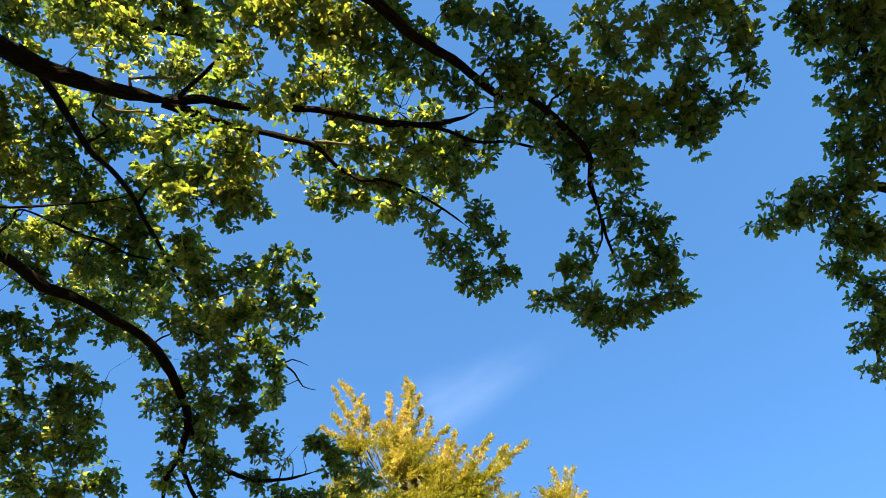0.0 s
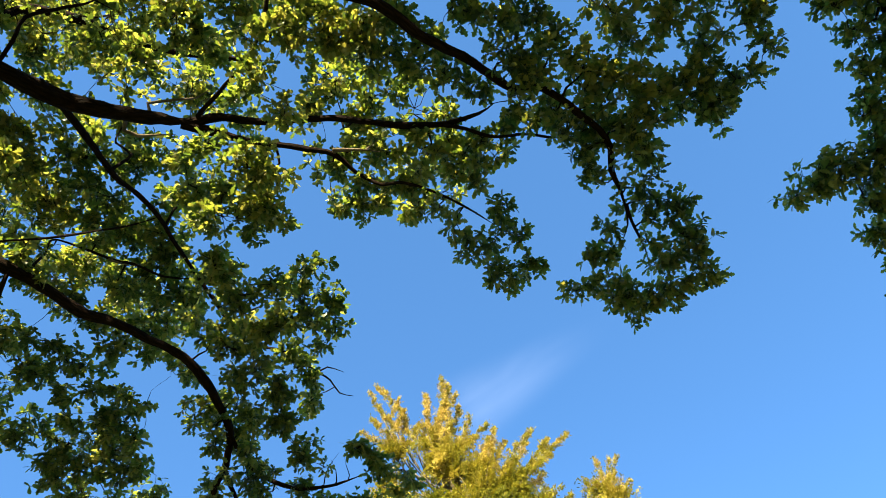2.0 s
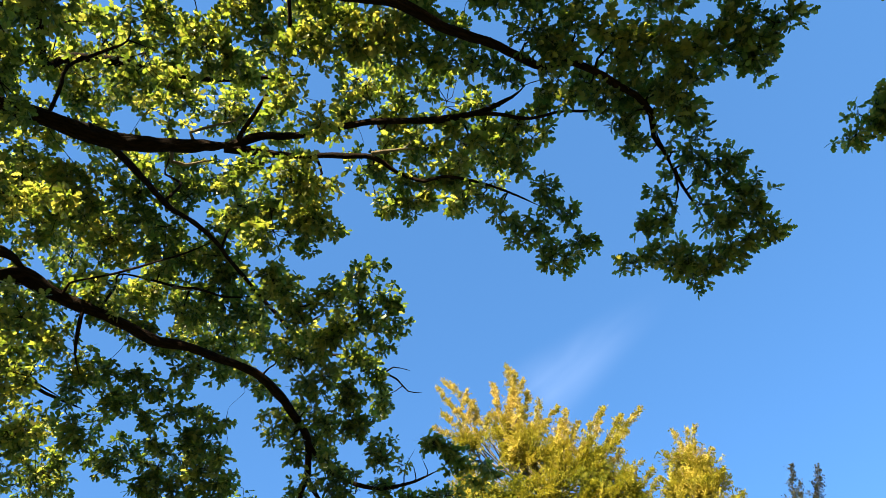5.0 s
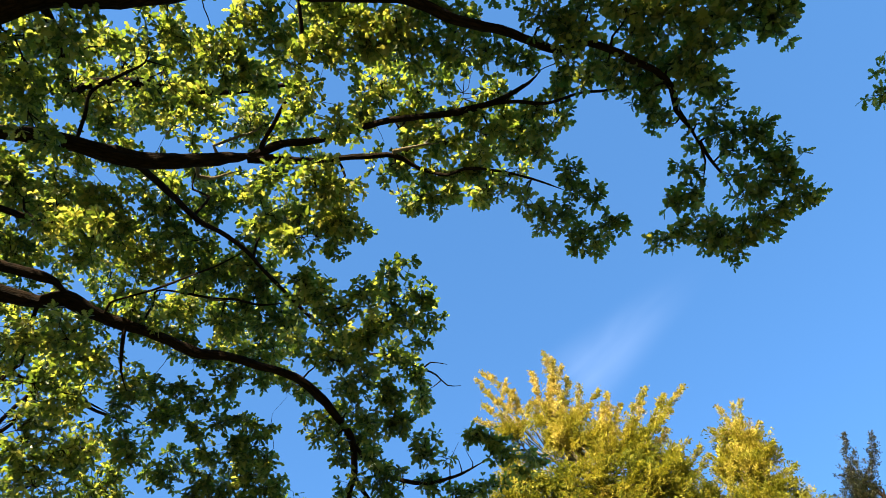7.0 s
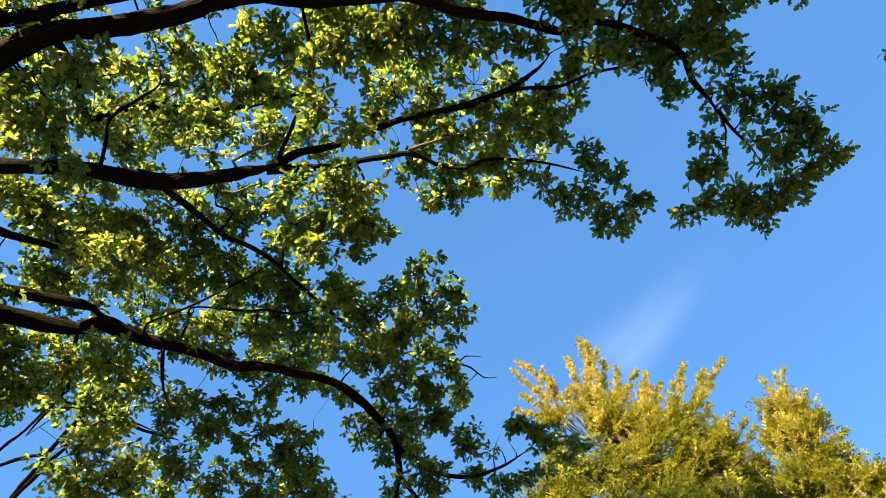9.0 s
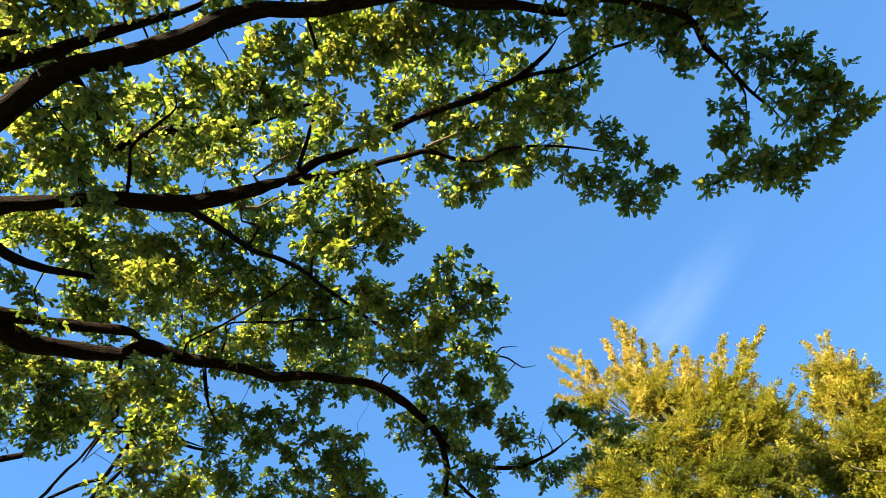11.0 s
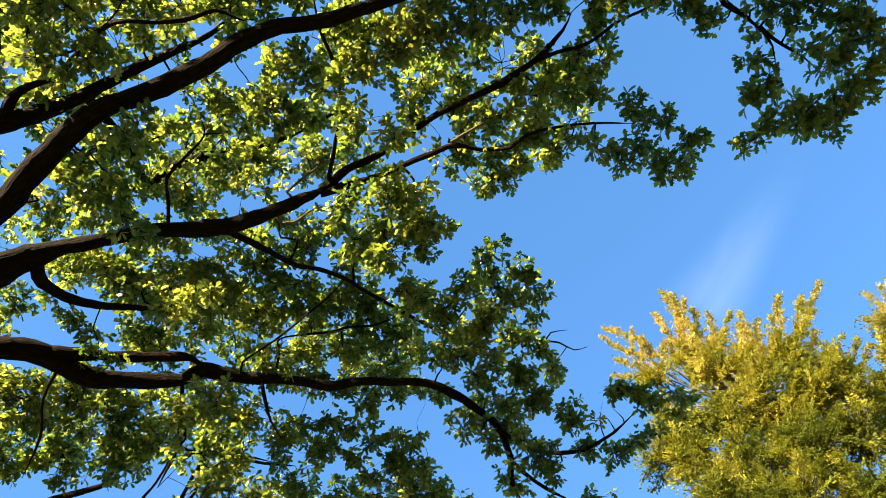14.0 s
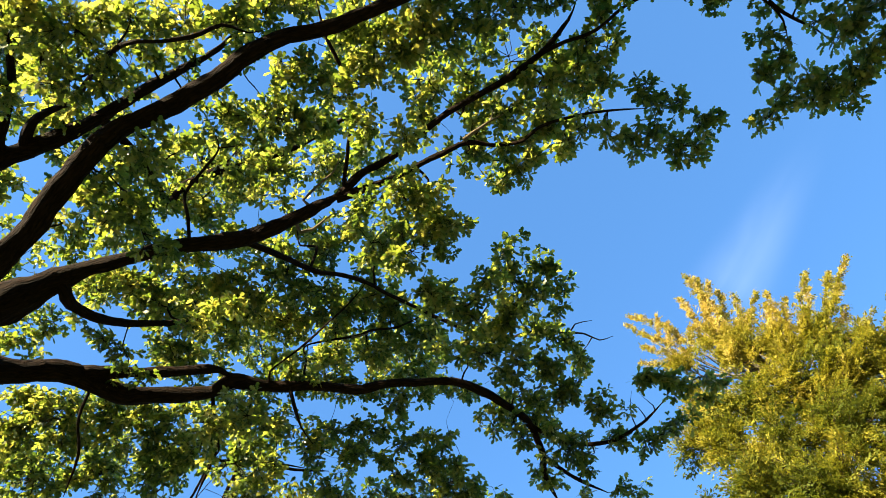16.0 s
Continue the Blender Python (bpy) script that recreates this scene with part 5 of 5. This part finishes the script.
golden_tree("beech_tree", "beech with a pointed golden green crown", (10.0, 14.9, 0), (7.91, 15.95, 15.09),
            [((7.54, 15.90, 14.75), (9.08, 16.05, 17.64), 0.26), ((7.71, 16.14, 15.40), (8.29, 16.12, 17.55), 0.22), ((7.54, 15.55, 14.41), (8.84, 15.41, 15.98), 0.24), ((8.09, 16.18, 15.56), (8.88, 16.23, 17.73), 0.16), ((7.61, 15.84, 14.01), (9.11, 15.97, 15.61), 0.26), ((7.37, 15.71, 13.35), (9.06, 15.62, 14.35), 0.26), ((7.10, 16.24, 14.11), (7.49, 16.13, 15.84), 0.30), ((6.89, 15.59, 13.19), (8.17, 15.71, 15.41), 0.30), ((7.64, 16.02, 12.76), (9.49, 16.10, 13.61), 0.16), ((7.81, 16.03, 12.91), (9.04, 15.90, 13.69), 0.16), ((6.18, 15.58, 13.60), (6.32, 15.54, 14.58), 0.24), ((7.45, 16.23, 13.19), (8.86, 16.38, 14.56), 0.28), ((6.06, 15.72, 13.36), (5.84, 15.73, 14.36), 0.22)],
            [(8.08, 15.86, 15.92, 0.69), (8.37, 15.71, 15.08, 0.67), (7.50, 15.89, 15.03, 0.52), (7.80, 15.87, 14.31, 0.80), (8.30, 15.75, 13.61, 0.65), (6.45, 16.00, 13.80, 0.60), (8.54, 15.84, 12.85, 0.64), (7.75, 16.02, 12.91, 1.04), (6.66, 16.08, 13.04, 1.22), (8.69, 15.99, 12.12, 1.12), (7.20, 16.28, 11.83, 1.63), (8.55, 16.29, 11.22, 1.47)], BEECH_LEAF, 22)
golden_tree("distant_tree", "far tree with sparse dark brown green leaves", (16.6, 17.4, 0), (13.35, 19.95, 16.83),
            [((13.28, 19.99, 16.88), (13.97, 19.76, 18.80), 0.35), ((13.41, 19.91, 16.78), (14.57, 19.32, 18.27), 0.35), ((13.20, 20.04, 16.69), (13.83, 19.86, 18.00), 0.35), ((13.43, 19.89, 16.51), (14.29, 19.53, 17.57), 0.35), ((13.04, 20.15, 16.32), (13.35, 20.18, 17.58), 0.35)],
            [(13.23, 20.02, 16.80, 0.60), (13.06, 20.14, 16.06, 0.89), (12.59, 20.43, 15.01, 1.70), (12.24, 20.65, 13.77, 2.38)], NEEDLE, 23, bark=OAK_BARK, full=0.6)


# ---- thin cloud ----
def build_cloud(centre, along, length, width):
    m, add, link, out = material("thin cloud")
    co = add("ShaderNodeTexCoord")
    sep = add("ShaderNodeSeparateXYZ")
    link(co.outputs["Generated"], sep.inputs[0])
    grain = add("ShaderNodeTexNoise", Scale=2.2, Detail=3.0, Roughness=0.5, Distortion=0.3)
    stretch = add("ShaderNodeMapping")
    stretch.inputs["Scale"].default_value = (0.7, 1.6, 1)
    link(co.outputs["Generated"], stretch.inputs["Vector"])
    link(stretch.outputs[0], grain.inputs["Vector"])

    def calc(op, a, b):
        n = add("ShaderNodeMath")
        n.operation = op
        for s, v in zip(n.inputs, (a, b)):
            if isinstance(v, (int, float)):
                s.default_value = v
            else:
                link(v, s)
        return n.outputs[0]

    def smooth(v, a, b):
        n = add("ShaderNodeMapRange", From_Min=a, From_Max=b)
        n.interpolation_type = "SMOOTHERSTEP"
        link(v, n.inputs["Value"])
        return n.outputs["Result"]

    x, y = sep.outputs["X"], sep.outputs["Y"]
    off = calc("DIVIDE", calc("ABSOLUTE", calc("SUBTRACT", y, 0.5), 0), calc("SUBTRACT", 1.05, calc("MULTIPLY", x, 0.82)))
    body = smooth(off, 0.48, 0.0)
    ends = calc("MULTIPLY", smooth(x, 0.0, 0.2), calc("MULTIPLY", smooth(x, 1.0, 0.15), calc("SUBTRACT", 1.25, x)))
    dens = calc("MULTIPLY", calc("MULTIPLY", body, ends), smooth(grain.outputs["Fac"], -0.1, 0.9))
    veil = add("ShaderNodeEmission", Color=(0.80, 0.86, 1.0, 1), Strength=0.9)
    clear = add("ShaderNodeBsdfTransparent")
    mix = add("ShaderNodeMixShader")
    link(calc("MULTIPLY", dens, 0.035), mix.inputs["Fac"])
    link(clear.outputs[0], mix.inputs[1])
    link(veil.outputs[0], mix.inputs[2])
    link(mix.outputs[0], out.inputs["Surface"])
    c, d = Vector(centre), Vector(along).normalized()
    s = d.cross((c - EYE).normalized()).normalized()
    ob = mesh_object("cloud", [(-length / 2, -width / 2, 0), (length / 2, -width / 2, 0), (length / 2, width / 2, 0), (-length / 2, width / 2, 0)], [(0, 1, 2, 3)], m)
    n = d.cross(s)
    ob.matrix_world = Matrix((( d.x, s.x, n.x, c.x), (d.y, s.y, n.y, c.y), (d.z, s.z, n.z, c.z), (0, 0, 0, 1)))
    ob.visible_shadow = False
    tagged(ob, "thin white wisp of cloud high in the blue sky", "cloud", kind="structure")


build_cloud((412, 857, 1146), (365, -262, 66), 540, 250)
